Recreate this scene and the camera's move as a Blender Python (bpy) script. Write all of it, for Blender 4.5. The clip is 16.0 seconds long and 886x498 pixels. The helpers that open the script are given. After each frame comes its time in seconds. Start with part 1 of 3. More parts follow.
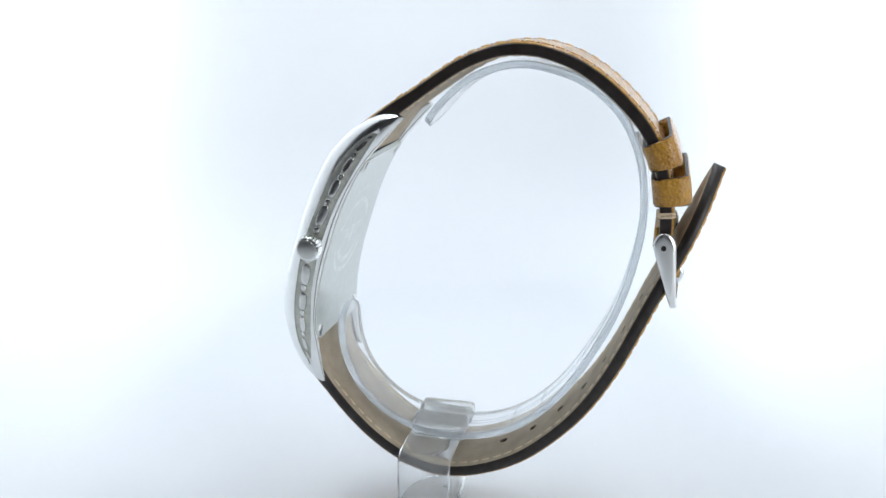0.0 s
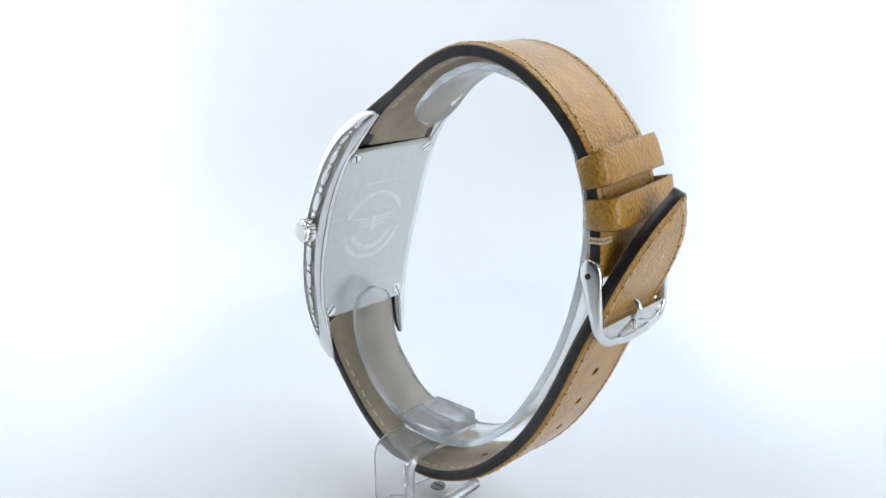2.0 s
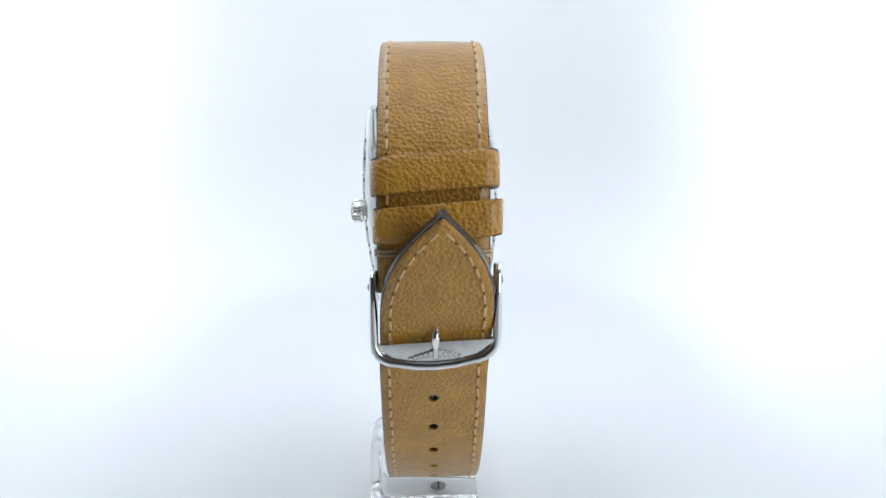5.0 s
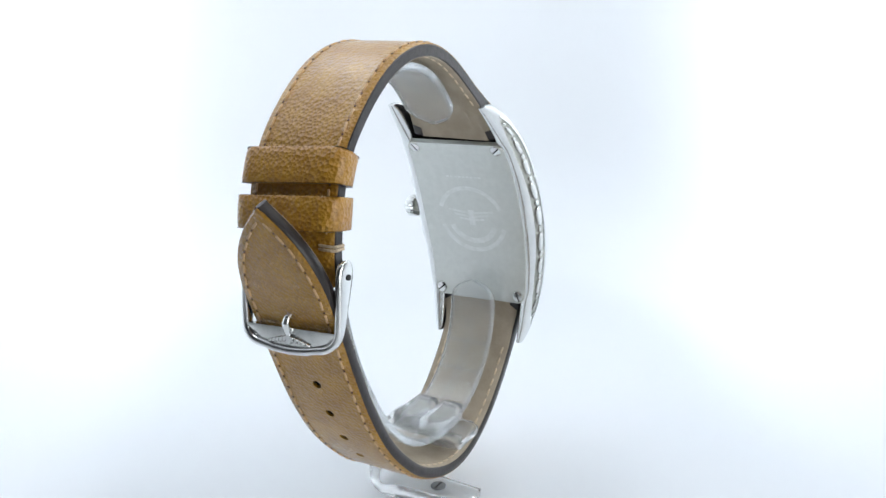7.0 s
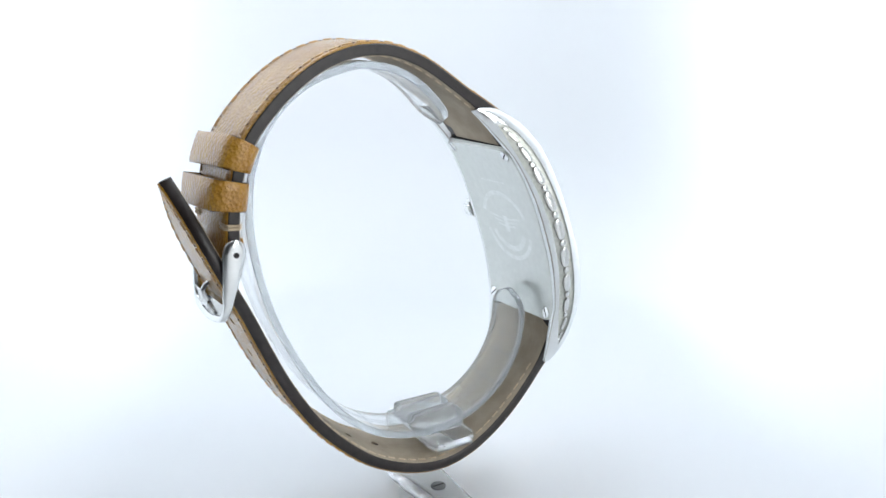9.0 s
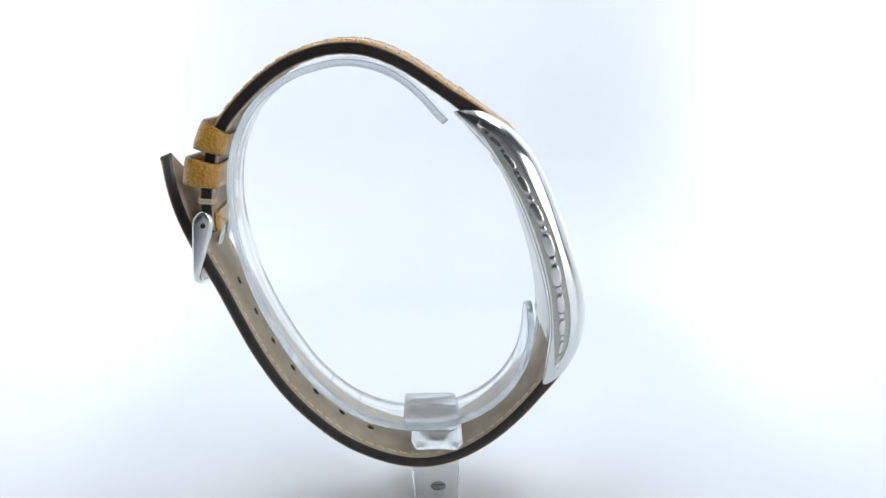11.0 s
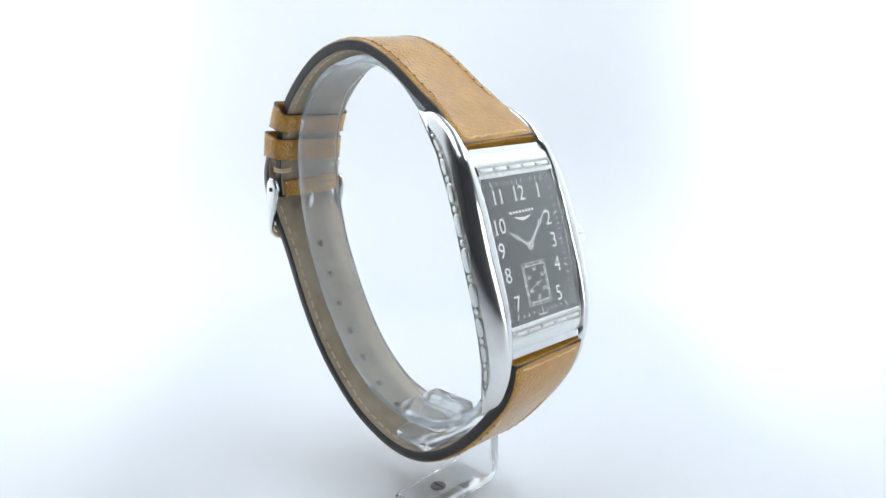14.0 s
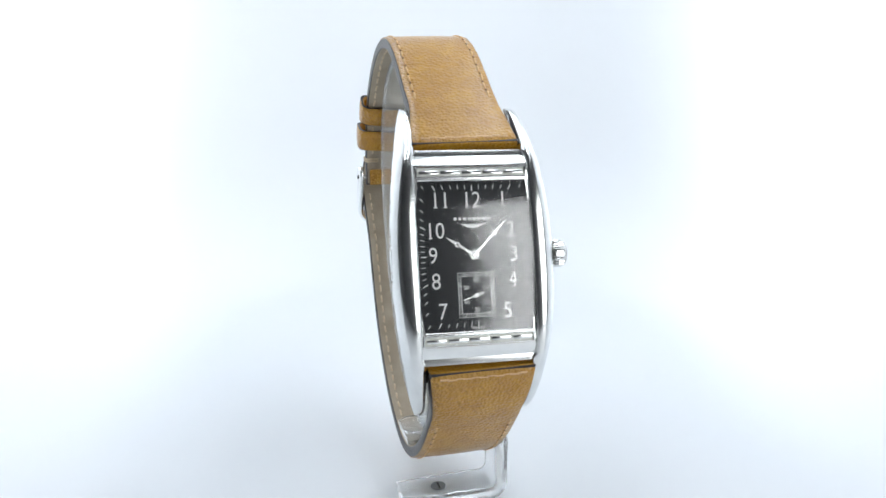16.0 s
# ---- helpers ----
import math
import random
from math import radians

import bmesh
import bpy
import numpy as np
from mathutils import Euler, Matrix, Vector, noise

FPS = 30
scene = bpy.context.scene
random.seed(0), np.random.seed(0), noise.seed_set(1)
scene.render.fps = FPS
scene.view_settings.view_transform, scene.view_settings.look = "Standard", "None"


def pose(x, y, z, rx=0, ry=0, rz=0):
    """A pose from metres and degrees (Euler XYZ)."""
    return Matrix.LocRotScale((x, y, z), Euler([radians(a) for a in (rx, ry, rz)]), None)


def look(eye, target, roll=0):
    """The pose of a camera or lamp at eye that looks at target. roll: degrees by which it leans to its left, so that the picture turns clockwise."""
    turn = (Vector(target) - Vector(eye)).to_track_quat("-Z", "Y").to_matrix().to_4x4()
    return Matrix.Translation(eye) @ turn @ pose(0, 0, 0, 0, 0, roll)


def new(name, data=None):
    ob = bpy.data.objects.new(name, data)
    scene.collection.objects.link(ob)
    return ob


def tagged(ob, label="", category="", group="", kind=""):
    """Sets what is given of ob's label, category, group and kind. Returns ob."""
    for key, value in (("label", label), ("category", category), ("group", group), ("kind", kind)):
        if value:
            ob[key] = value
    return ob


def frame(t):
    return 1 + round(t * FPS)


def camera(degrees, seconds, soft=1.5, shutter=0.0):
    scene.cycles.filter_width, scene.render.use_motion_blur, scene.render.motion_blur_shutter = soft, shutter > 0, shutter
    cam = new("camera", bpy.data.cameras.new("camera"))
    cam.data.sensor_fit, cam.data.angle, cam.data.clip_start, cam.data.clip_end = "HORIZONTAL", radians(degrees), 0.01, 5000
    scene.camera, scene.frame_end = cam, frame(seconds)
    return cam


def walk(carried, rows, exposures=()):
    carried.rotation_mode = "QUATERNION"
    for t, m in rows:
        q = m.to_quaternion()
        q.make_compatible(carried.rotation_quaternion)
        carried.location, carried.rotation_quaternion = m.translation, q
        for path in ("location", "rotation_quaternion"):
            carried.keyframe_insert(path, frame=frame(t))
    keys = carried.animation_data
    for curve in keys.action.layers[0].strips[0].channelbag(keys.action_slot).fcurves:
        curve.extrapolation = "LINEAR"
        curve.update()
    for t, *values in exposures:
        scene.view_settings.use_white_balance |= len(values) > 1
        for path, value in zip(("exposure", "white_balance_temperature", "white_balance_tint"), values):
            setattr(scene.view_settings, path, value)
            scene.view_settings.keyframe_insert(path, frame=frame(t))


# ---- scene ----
# Camera: stands still at the open front of a small white photo box.
cam = camera(53.55, 16.0, soft=1.5)
EYE = pose(0, -0.136, 0.07935, 90 - 15.12, 0, -0.34)
walk(cam, [(0.0, EYE), (16.0, EYE)], [(0.0, -0.11), (4.5, -0.11), (7.5, -0.06), (16.0, -0.05)])

# The turntable's angle in degrees, second by second.
TURN = [-14.62, -29.59, -44.5, -59.38, -74.23, -89.07, -103.92, -118.78, -133.68, -148.63, -163.65, -178.74, -193.93, -209.23, -224.65, -240.21, -255.93]


# ---------------------------------------------------------------- light
world = bpy.data.worlds.new("room_light")
scene.world = world
world.use_nodes = True
world.node_tree.nodes["Background"].inputs[0].default_value = (0.8, 0.9, 1.0, 1)
world.node_tree.nodes["Background"].inputs[1].default_value = 0.03


def strip_lamp(name, at, target, sx, sy, watts, colour, roll=0):
    data = bpy.data.lights.new(name, "AREA")
    data.shape, data.size, data.size_y, data.energy, data.color = "RECTANGLE", sx, sy, watts, colour
    ob = new(name, data)
    ob.matrix_world = look(at, target, roll)
    return ob


COOL = (0.90, 0.948, 1.0)
for side in (-1, 1):
    strip_lamp("unseen_tent_lamp", (side * 0.150, 0.085, 0.10), (0, 0.085, 0.085), 0.11, 0.17, 0.313 + 0.027 * side, COOL)
    # added overhead light, out of view, brightens floor and upper faces
    strip_lamp("added_top_light", (side * 0.068, 0.02, 0.222), (side * 0.068, 0.02, 0), 0.05, 0.22, 0.155, COOL)
# lamp added behind the tent, out of view, to brighten the backdrop's middle
strip_lamp("unseen_tent_lamp", (0, 0.32, 0.13), (0, 0, 0.09), 0.34, 0.26, 0.38, COOL)
# a tall soft lamp outside the open front, on the right
strip_lamp("soft_lamp", (0.219, -0.219, 0.115), (0, 0, 0.045), 0.16, 0.205, 0.48, (0.96, 0.98, 1.0), -7)


# ---------------------------------------------------------------- materials
def material(name, colour, rough=0.5, metal=0.0, **extra):
    m = bpy.data.materials.new(name)
    m.use_nodes = True
    b = m.node_tree.nodes["Principled BSDF"]
    b.inputs["Base Color"].default_value = (*colour, 1)
    b.inputs["Roughness"].default_value = rough
    b.inputs["Metallic"].default_value = metal
    for k, v in extra.items():
        b.inputs[k.replace("_", " ")].default_value = v
    return m


def node(m, kind, **sets):
    n = m.node_tree.nodes.new(kind)
    for k, v in sets.items():
        if k in n.inputs:
            n.inputs[k].default_value = v
        else:
            setattr_plain(n, k, v)
    return n


def setattr_plain(n, k, v):
    if k == "feature":
        n.feature = v
    elif k == "operation":
        n.operation = v
    elif k == "blend_type":
        n.blend_type = v
    elif k == "data_type":
        n.data_type = v


def wire(m, a, out, b, inp):
    m.node_tree.links.new(a.outputs[out], b.inputs[inp])


def tone(m, scale, dark, light, low=0.35, high=0.65, detail=4.0):
    """Mottles the base colour between two tones."""
    b = m.node_tree.nodes["Principled BSDF"]
    co = node(m, "ShaderNodeTexCoord")
    nz = node(m, "ShaderNodeTexNoise", Scale=scale, Detail=detail, Roughness=0.6)
    wire(m, co, "Object", nz, "Vector")
    ramp = node(m, "ShaderNodeValToRGB")
    e = ramp.color_ramp.elements
    e[0].position, e[1].position = low, high
    e[0].color, e[1].color = (*dark, 1), (*light, 1)
    wire(m, nz, "Fac", ramp, "Fac")
    wire(m, ramp, "Color", b, "Base Color")
    return co, nz, ramp


def relief(m, co, scale, strength, dist, kind="noise"):
    b = m.node_tree.nodes["Principled BSDF"]
    if kind == "cells":
        tx = node(m, "ShaderNodeTexVoronoi", Scale=scale, feature="F1")
        out = "Distance"
    else:
        tx = node(m, "ShaderNodeTexNoise", Scale=scale, Detail=5.0, Roughness=0.6)
        out = "Fac"
    wire(m, co, "Object", tx, "Vector")
    bump = node(m, "ShaderNodeBump", Strength=strength, Distance=dist)
    wire(m, tx, out, bump, "Height")
    old = b.inputs["Normal"].links
    if old:
        m.node_tree.links.new(old[0].from_socket, bump.inputs["Normal"])
    wire(m, bump, "Normal", b, "Normal")
    return tx, bump


def leather(name, dark, light, rough):
    m = material(name, light, rough, Coat_Weight=0.7, Coat_Roughness=0.27, Specular_IOR_Level=0.5, Sheen_Weight=0.4, Sheen_Roughness=0.18)
    co, nz, ramp = tone(m, 320, dark, light, 0.34, 0.66, 9.0)
    relief(m, co, 2000, 0.8, 0.0003, "cells")
    relief(m, co, 5000, 0.42, 0.0002)
    return m


TAN = leather("tan_leather", (0.36, 0.163, 0.004), (0.465, 0.234, 0.008), 0.42)
KEEP = leather("keeper_leather", (0.37, 0.160, 0.003), (0.475, 0.232, 0.006), 0.38)
EDGE = material("dark_edge_paint", (0.018, 0.014, 0.013), 0.36, Specular_IOR_Level=0.4, Coat_Weight=0.08, Coat_Roughness=0.3)
relief(EDGE, tone(EDGE, 500, (0.012, 0.009, 0.008), (0.026, 0.019, 0.017))[0], 1200, 0.3, 0.0002)
LINING = material("beige_lining", (0.40, 0.33, 0.24), 0.75)
relief(LINING, tone(LINING, 250, (0.32, 0.262, 0.190), (0.40, 0.335, 0.25))[0], 2500, 0.25, 0.0002)
THREAD = material("tan_thread", (0.50, 0.30, 0.12), 0.7)
relief(THREAD, tone(THREAD, 2000, (0.58, 0.36, 0.16), (0.74, 0.50, 0.26))[0], 4000, 0.5, 0.0002)
PALE_THREAD = material("pale_thread", (0.62, 0.50, 0.34), 0.7)
relief(PALE_THREAD, tone(PALE_THREAD, 2000, (0.52, 0.40, 0.26), (0.72, 0.60, 0.43))[0], 4000, 0.5, 0.0002)
STEEL = material("polished_steel", (0.76, 0.77, 0.76), 0.17, 1.0)
relief(STEEL, tone(STEEL, 400, (0.73, 0.74, 0.735), (0.79, 0.80, 0.79))[0], 900, 0.02, 0.0001)
SATIN = material("satin_steel", (0.63, 0.64, 0.61), 0.30, 1.0)
relief(SATIN, tone(SATIN, 900, (0.61, 0.62, 0.588), (0.65, 0.66, 0.627))[0], 3000, 0.008, 0.0001)
BRUSHED = material("brushed_steel", (0.66, 0.665, 0.65), 0.24, 1.0)
relief(BRUSHED, tone(BRUSHED, 700, (0.62, 0.625, 0.61), (0.70, 0.705, 0.69))[0], 2500, 0.04, 0.0001)
GROOVE = material("matte_groove_steel", (0.42, 0.43, 0.39), 0.5, 1.0)
relief(GROOVE, tone(GROOVE, 1500, (0.52, 0.53, 0.49), (0.64, 0.65, 0.60))[0], 5000, 0.2, 0.0001)
FROST = material("frosted_engraving", (0.72, 0.73, 0.71), 0.38, 1.0)
tone(FROST, 700, (0.66, 0.67, 0.64), (0.77, 0.78, 0.76))
DIAL = material("black_dial", (0.010, 0.011, 0.013), 0.55, Specular_IOR_Level=0.2)
tone(DIAL, 1200, (0.008, 0.009, 0.011), (0.013, 0.014, 0.016))
PRINT = material("white_print", (0.80, 0.81, 0.80), 0.45)
HANDMETAL = material("silver_hand", (0.86, 0.87, 0.86), 0.25, 0.6)
SCREWGREY = material("grey_screw", (0.20, 0.21, 0.22), 0.45, 0.6)
tone(SCREWGREY, 900, (0.16, 0.17, 0.18), (0.24, 0.25, 0.26))
DARK = material("dark_hole", (0.01, 0.009, 0.008), 0.7)
CRYSTAL = bpy.data.materials.new("watch_crystal")
CRYSTAL.use_nodes = True
CRYSTAL.node_tree.nodes.remove(CRYSTAL.node_tree.nodes["Principled BSDF"])
cr_t = node(CRYSTAL, "ShaderNodeBsdfTransparent", Color=(0.98, 0.985, 0.98, 1))
cr_g = node(CRYSTAL, "ShaderNodeBsdfGlossy", Color=(1, 1, 1, 1), Roughness=0.11)
cr_f = node(CRYSTAL, "ShaderNodeLayerWeight", Blend=0.5)
cr_p = CRYSTAL.node_tree.nodes.new("ShaderNodeMath")
cr_p.operation = "POWER"
cr_p.inputs[1].default_value = 2.6
cr_a = CRYSTAL.node_tree.nodes.new("ShaderNodeMath")
cr_a.operation = "MULTIPLY_ADD"
cr_a.inputs[1].default_value, cr_a.inputs[2].default_value = 0.92, 0.055
CRYSTAL.node_tree.links.new(cr_f.outputs["Facing"], cr_p.inputs[0])
CRYSTAL.node_tree.links.new(cr_p.outputs[0], cr_a.inputs[0])
cr_m = node(CRYSTAL, "ShaderNodeMixShader")
CRYSTAL.node_tree.links.new(cr_a.outputs[0], cr_m.inputs[0])
wire(CRYSTAL, cr_t, 0, cr_m, 1)
wire(CRYSTAL, cr_g, 0, cr_m, 2)
wire(CRYSTAL, cr_m, 0, CRYSTAL.node_tree.nodes["Material Output"], "Surface")
ACRYLIC = material("clear_acrylic", (0.97, 0.985, 0.99), 0.05, 0.0, Transmission_Weight=0.9, IOR=1.22)
FROSTED = bpy.data.materials.new("frosted_acrylic_edge")
FROSTED.use_nodes = True
FROSTED.node_tree.nodes.remove(FROSTED.node_tree.nodes["Principled BSDF"])
fr_d = node(FROSTED, "ShaderNodeBsdfDiffuse", Color=(0.92, 0.94, 0.95, 1))
fr_t = node(FROSTED, "ShaderNodeBsdfTranslucent", Color=(0.95, 0.97, 0.98, 1))
fr_c = node(FROSTED, "ShaderNodeBsdfTransparent", Color=(0.97, 0.98, 0.99, 1))
fr_m = node(FROSTED, "ShaderNodeMixShader", Fac=0.6)
fr_o = node(FROSTED, "ShaderNodeMixShader", Fac=0.84)
wire(FROSTED, fr_d, 0, fr_m, 1)
wire(FROSTED, fr_t, 0, fr_m, 2)
wire(FROSTED, fr_m, 0, fr_o, 1)
wire(FROSTED, fr_c, 0, fr_o, 2)
wire(FROSTED, fr_o, 0, FROSTED.node_tree.nodes["Material Output"], "Surface")
BOXWHITE = material("white_box_board", (0.86, 0.88, 0.90), 0.6)
relief(BOXWHITE, tone(BOXWHITE, 30, (0.845, 0.868, 0.89), (0.865, 0.885, 0.905))[0], 400, 0.03, 0.0003)
SHEET = bpy.data.materials.new("white_tent_fabric")
SHEET.use_nodes = True
SHEET.node_tree.nodes.remove(SHEET.node_tree.nodes["Principled BSDF"])
sheet_d = node(SHEET, "ShaderNodeBsdfDiffuse", Color=(0.88, 0.90, 0.92, 1))
sheet_t = node(SHEET, "ShaderNodeBsdfTranslucent", Color=(0.88, 0.90, 0.92, 1))
sheet_m = node(SHEET, "ShaderNodeMixShader", Fac=0.36)
wire(SHEET, sheet_d, 0, sheet_m, 1)
wire(SHEET, sheet_t, 0, sheet_m, 2)
sheet_n = node(SHEET, "ShaderNodeTexNoise", Scale=60.0, Detail=3.0)
sheet_c = node(SHEET, "ShaderNodeTexCoord")
wire(SHEET, sheet_c, "Object", sheet_n, "Vector")
sheet_b = node(SHEET, "ShaderNodeBump", Strength=0.03, Distance=0.0005)
wire(SHEET, sheet_n, "Fac", sheet_b, "Height")
wire(SHEET, sheet_b, "Normal", sheet_d, "Normal")
wire(SHEET, sheet_m, 0, SHEET.node_tree.nodes["Material Output"], "Surface")
ROOM = material("grey_room_wall", (0.26, 0.265, 0.27), 0.8)
tone(ROOM, 3, (0.31, 0.314, 0.32), (0.36, 0.364, 0.37))
# grey puts the weak light at the tent's top into the colour
TOP_DIMMED = material("dimmed_top_panel", (0.55, 0.56, 0.57), 0.7)
tone(TOP_DIMMED, 40, (0.40, 0.41, 0.42), (0.44, 0.45, 0.46))
# faint glow for the strips added under the top
STRIP_GLOW = material("added_strip_glow", (0.9, 0.9, 0.9), 0.5, Emission_Color=(0.93, 0.97, 1.0, 1), Emission_Strength=0.4)


# ---------------------------------------------------------------- mesh helpers (millimetres)
def part(name, geo, mat, parent=None, label="", sharp=38, base=None):
    """Links one mesh, given in millimetres, under a thing or a part."""
    verts, faces = geo
    me = bpy.data.meshes.new(name)
    me.from_pydata([Vector(v) * 0.001 for v in verts], [], faces)
    bm = bmesh.new()
    bm.from_mesh(me)
    bmesh.ops.remove_doubles(bm, verts=bm.verts, dist=1e-8)
    bmesh.ops.recalc_face_normals(bm, faces=bm.faces)
    bm.to_mesh(me)
    bm.free()
    me.polygons.foreach_set("use_smooth", [True] * len(me.polygons))
    me.set_sharp_from_angle(angle=radians(sharp))
    me.materials.append(mat)
    ob = new(name, me)
    if parent:
        ob.parent = parent
    if label:
        ob["label"] = label
    return ob


def join(*geos):
    verts, faces = [], []
    for v, f in geos:
        k = len(verts)
        verts += list(v)
        faces += [tuple(i + k for i in q) for q in f]
    return verts, faces


def loft(rings, caps=True, closed=True, loop=False):
    """Skins a row of sections with equal counts of points."""
    n = len(rings[0])
    verts = [p for r in rings for p in r]
    faces = []
    last = len(rings) if loop else len(rings) - 1
    for i in range(last):
        j = (i + 1) % len(rings)
        for k in range(n if closed else n - 1):
            l = (k + 1) % n
            faces.append((i * n + k, i * n + l, j * n + l, j * n + k))
    if caps and closed and not loop:
        faces.append(tuple(range(n)))
        faces.append(tuple((len(rings) - 1) * n + k for k in range(n)))
    return verts, faces


def moved(geo, f):
    return [f(*p) for p in geo[0]], geo[1]


def block(x0, x1, y0, y1, z0, z1, r=0.2, seg=2):
    bm = bmesh.new()
    bmesh.ops.create_cube(bm, size=1)
    for v in bm.verts:
        v.co = (x0 + (v.co.x + 0.5) * (x1 - x0), y0 + (v.co.y + 0.5) * (y1 - y0), z0 + (v.co.z + 0.5) * (z1 - z0))
    if r > 0:
        bmesh.ops.bevel(bm, geom=bm.edges[:], offset=r, segments=seg, profile=0.5, affect="EDGES")
    bm.verts.index_update()
    geo = [tuple(v.co) for v in bm.verts], [tuple(v.index for v in f.verts) for f in bm.faces]
    bm.free()
    return geo


def disc(r, z0, z1, n=32, bevel=0.15, r0=0.0):
    """A round plate or ring with softened rims, round the z axis."""
    b = min(bevel, (z1 - z0) / 2.01)
    prof = [(r, z0 + b), (r, z1 - b), (r - b, z1)]
    if r0 > 0:
        prof += [(r0 + b, z1), (r0, z1 - b), (r0, z0 + b), (r0 + b, z0), (r - b, z0)]
        rings = [[(p * math.cos(a), p * math.sin(a), z) for p, z in prof] for a in [2 * math.pi * i / n for i in range(n)]]
        return loft(rings, loop=True)
    prof = [(r - b, z0)] + prof
    rings = [[(p * math.cos(2 * math.pi * i / n), p * math.sin(2 * math.pi * i / n), z) for i in range(n)] for p, z in prof]
    return loft(rings)


def tube(path, r, n=10):
    """A round bar along points."""
    path = [Vector(p) for p in path]
    rings = []
    for i, p in enumerate(path):
        d = (path[min(i + 1, len(path) - 1)] - path[max(i - 1, 0)]).normalized()
        a = d.orthogonal().normalized() if i == 0 else (a - d * a.dot(d)).normalized()
        b = d.cross(a)
        rings.append([tuple(p + (a * math.cos(2 * math.pi * k / n) + b * math.sin(2 * math.pi * k / n)) * r) for k in range(n)])
    return loft(rings)


def flat(outline, z0, z1):
    """A plate with that outline, in x and y."""
    n = len(outline)
    return loft([[(x, y, z0) for x, y in outline], [(x, y, z1) for x, y in outline]])


def rounded(w, h, r, n=5):
    """A rectangle's outline with round corners, half sizes w and h."""
    out = []
    for cx, cy, a0 in ((w - r, h - r, 0), (-w + r, h - r, 90), (-w + r, -h + r, 180), (w - r, -h + r, 270)):
        for i in range(n + 1):
            a = radians(a0 + 90 * i / n)
            out.append((cx + r * math.cos(a), cy + r * math.sin(a)))
    return out


def curve_at(knots, u):
    """Smooth interpolation of (place, value) knots, with level slope at the first."""
    if u <= knots[0][0]:
        return knots[0][1]
    for i in range(len(knots) - 1):
        (a, p), (b, q) = knots[i], knots[i + 1]
        if u <= b:
            pa, pp = knots[i - 1] if i else (2 * a - b, q)
            pb, pq = knots[i + 2] if i + 2 < len(knots) else (2 * b - a, 2 * q - p)
            t, h = (u - a) / (b - a), b - a
            m0, m1 = (q - pp) / (b - pa) * h, (pq - p) / (pb - a) * h
            return (2 * t**3 - 3 * t**2 + 1) * p + (t**3 - 2 * t**2 + t) * m0 + (3 * t**2 - 2 * t**3) * q + (t**3 - t**2) * m1
    return knots[-1][1]


class Way:
    """A smooth line in the plane of the loop (x, z), by its length in millimetres."""

    def __init__(self, knots, side):
        pts = []
        k = [Vector(p) for p in knots]
        k = [2 * k[0] - k[1]] + k + [2 * k[-1] - k[-2]]
        for i in range(1, len(k) - 2):
            for j in range(16):
                t = j / 16
                pts.append(0.5 * (2 * k[i] + (k[i + 1] - k[i - 1]) * t + (2 * k[i - 1] - 5 * k[i] + 4 * k[i + 1] - k[i + 2]) * t * t
                                  + (3 * k[i] - k[i - 1] - 3 * k[i + 1] + k[i + 2]) * t**3))
        pts.append(k[-2])
        for _ in range(20):
            pts = [pts[0]] + [0.25 * pts[i - 1] + 0.5 * pts[i] + 0.25 * pts[i + 1] for i in range(1, len(pts) - 1)] + [pts[-1]]
        self.pts, self.side, self.free = pts, side, False
        self.s = [0.0]
        for a, b in zip(pts, pts[1:]):
            self.s.append(self.s[-1] + (b - a).length)
        self.length = self.s[-1]

    def at(self, s):
        s = min(max(s, 0), self.length)
        i = max(min(int(np.searchsorted(self.s, s)) - 1, len(self.pts) - 2), 0)
        t = (s - self.s[i]) / (self.s[i + 1] - self.s[i])
        p = self.pts[i].lerp(self.pts[i + 1], t)
        d = (self.pts[min(i + 2, len(self.pts) - 1)] - self.pts[max(i - 1, 0)]).normalized()
        return p, d, Vector((-d.y, d.x)) * self.side

    def place(self, s, lat, out):
        p, d, n = self.at(s)
        q = p + n * out
        if self.side < 0 and self.free:
            lat += 0.95 * max(0.0, (s - self.length + 24) / 24)
        return (q.x, Y0 + lat, q.y)

    def nearest(self, z, low, high):
        best = min(range(200), key=lambda i: abs(self.at(low + (high - low) * i / 199)[0].y - z))
        return low + (high - low) * best / 199


Y0 = -1.1        # the watch's middle plane, across


def band(way, s0, s1, half, low, high, steps, crown=0.0, soft=0.25):
    """A strip along a way between two heights over it, with softened edges."""
    rings = []
    for i in range(steps + 1):
        s = s0 + (s1 - s0) * i / steps
        h = half(s)
        lo, hi = (low(s) if callable(low) else low), (high(s) if callable(high) else high)
        e = min(soft, h * 0.4, (hi - lo) * 0.45)
        sec = [(-h, lo + e), (-h + e, lo), (-h / 2, lo), (0, lo), (h / 2, lo), (h - e, lo), (h, lo + e), (h, hi - e - crown), (h - e, hi - crown * 0.9)]
        sec += [(h * 0.75, hi - crown * 0.5), (h * 0.4, hi - crown * 0.12), (0, hi), (-h * 0.4, hi - crown * 0.12), (-h * 0.75, hi - crown * 0.5)]
        sec += [(-h + e, hi - crown * 0.9), (-h, hi - e - crown)]
        rings.append([way.place(s, a, b) for a, b in sec])
    return loft(rings)


# ---------------------------------------------------------------- the place: a small photo box in a room
def sheet(name, geo, mat, label, category):
    ob = part(name, geo, mat)
    return tagged(ob, label, category, kind="structure")


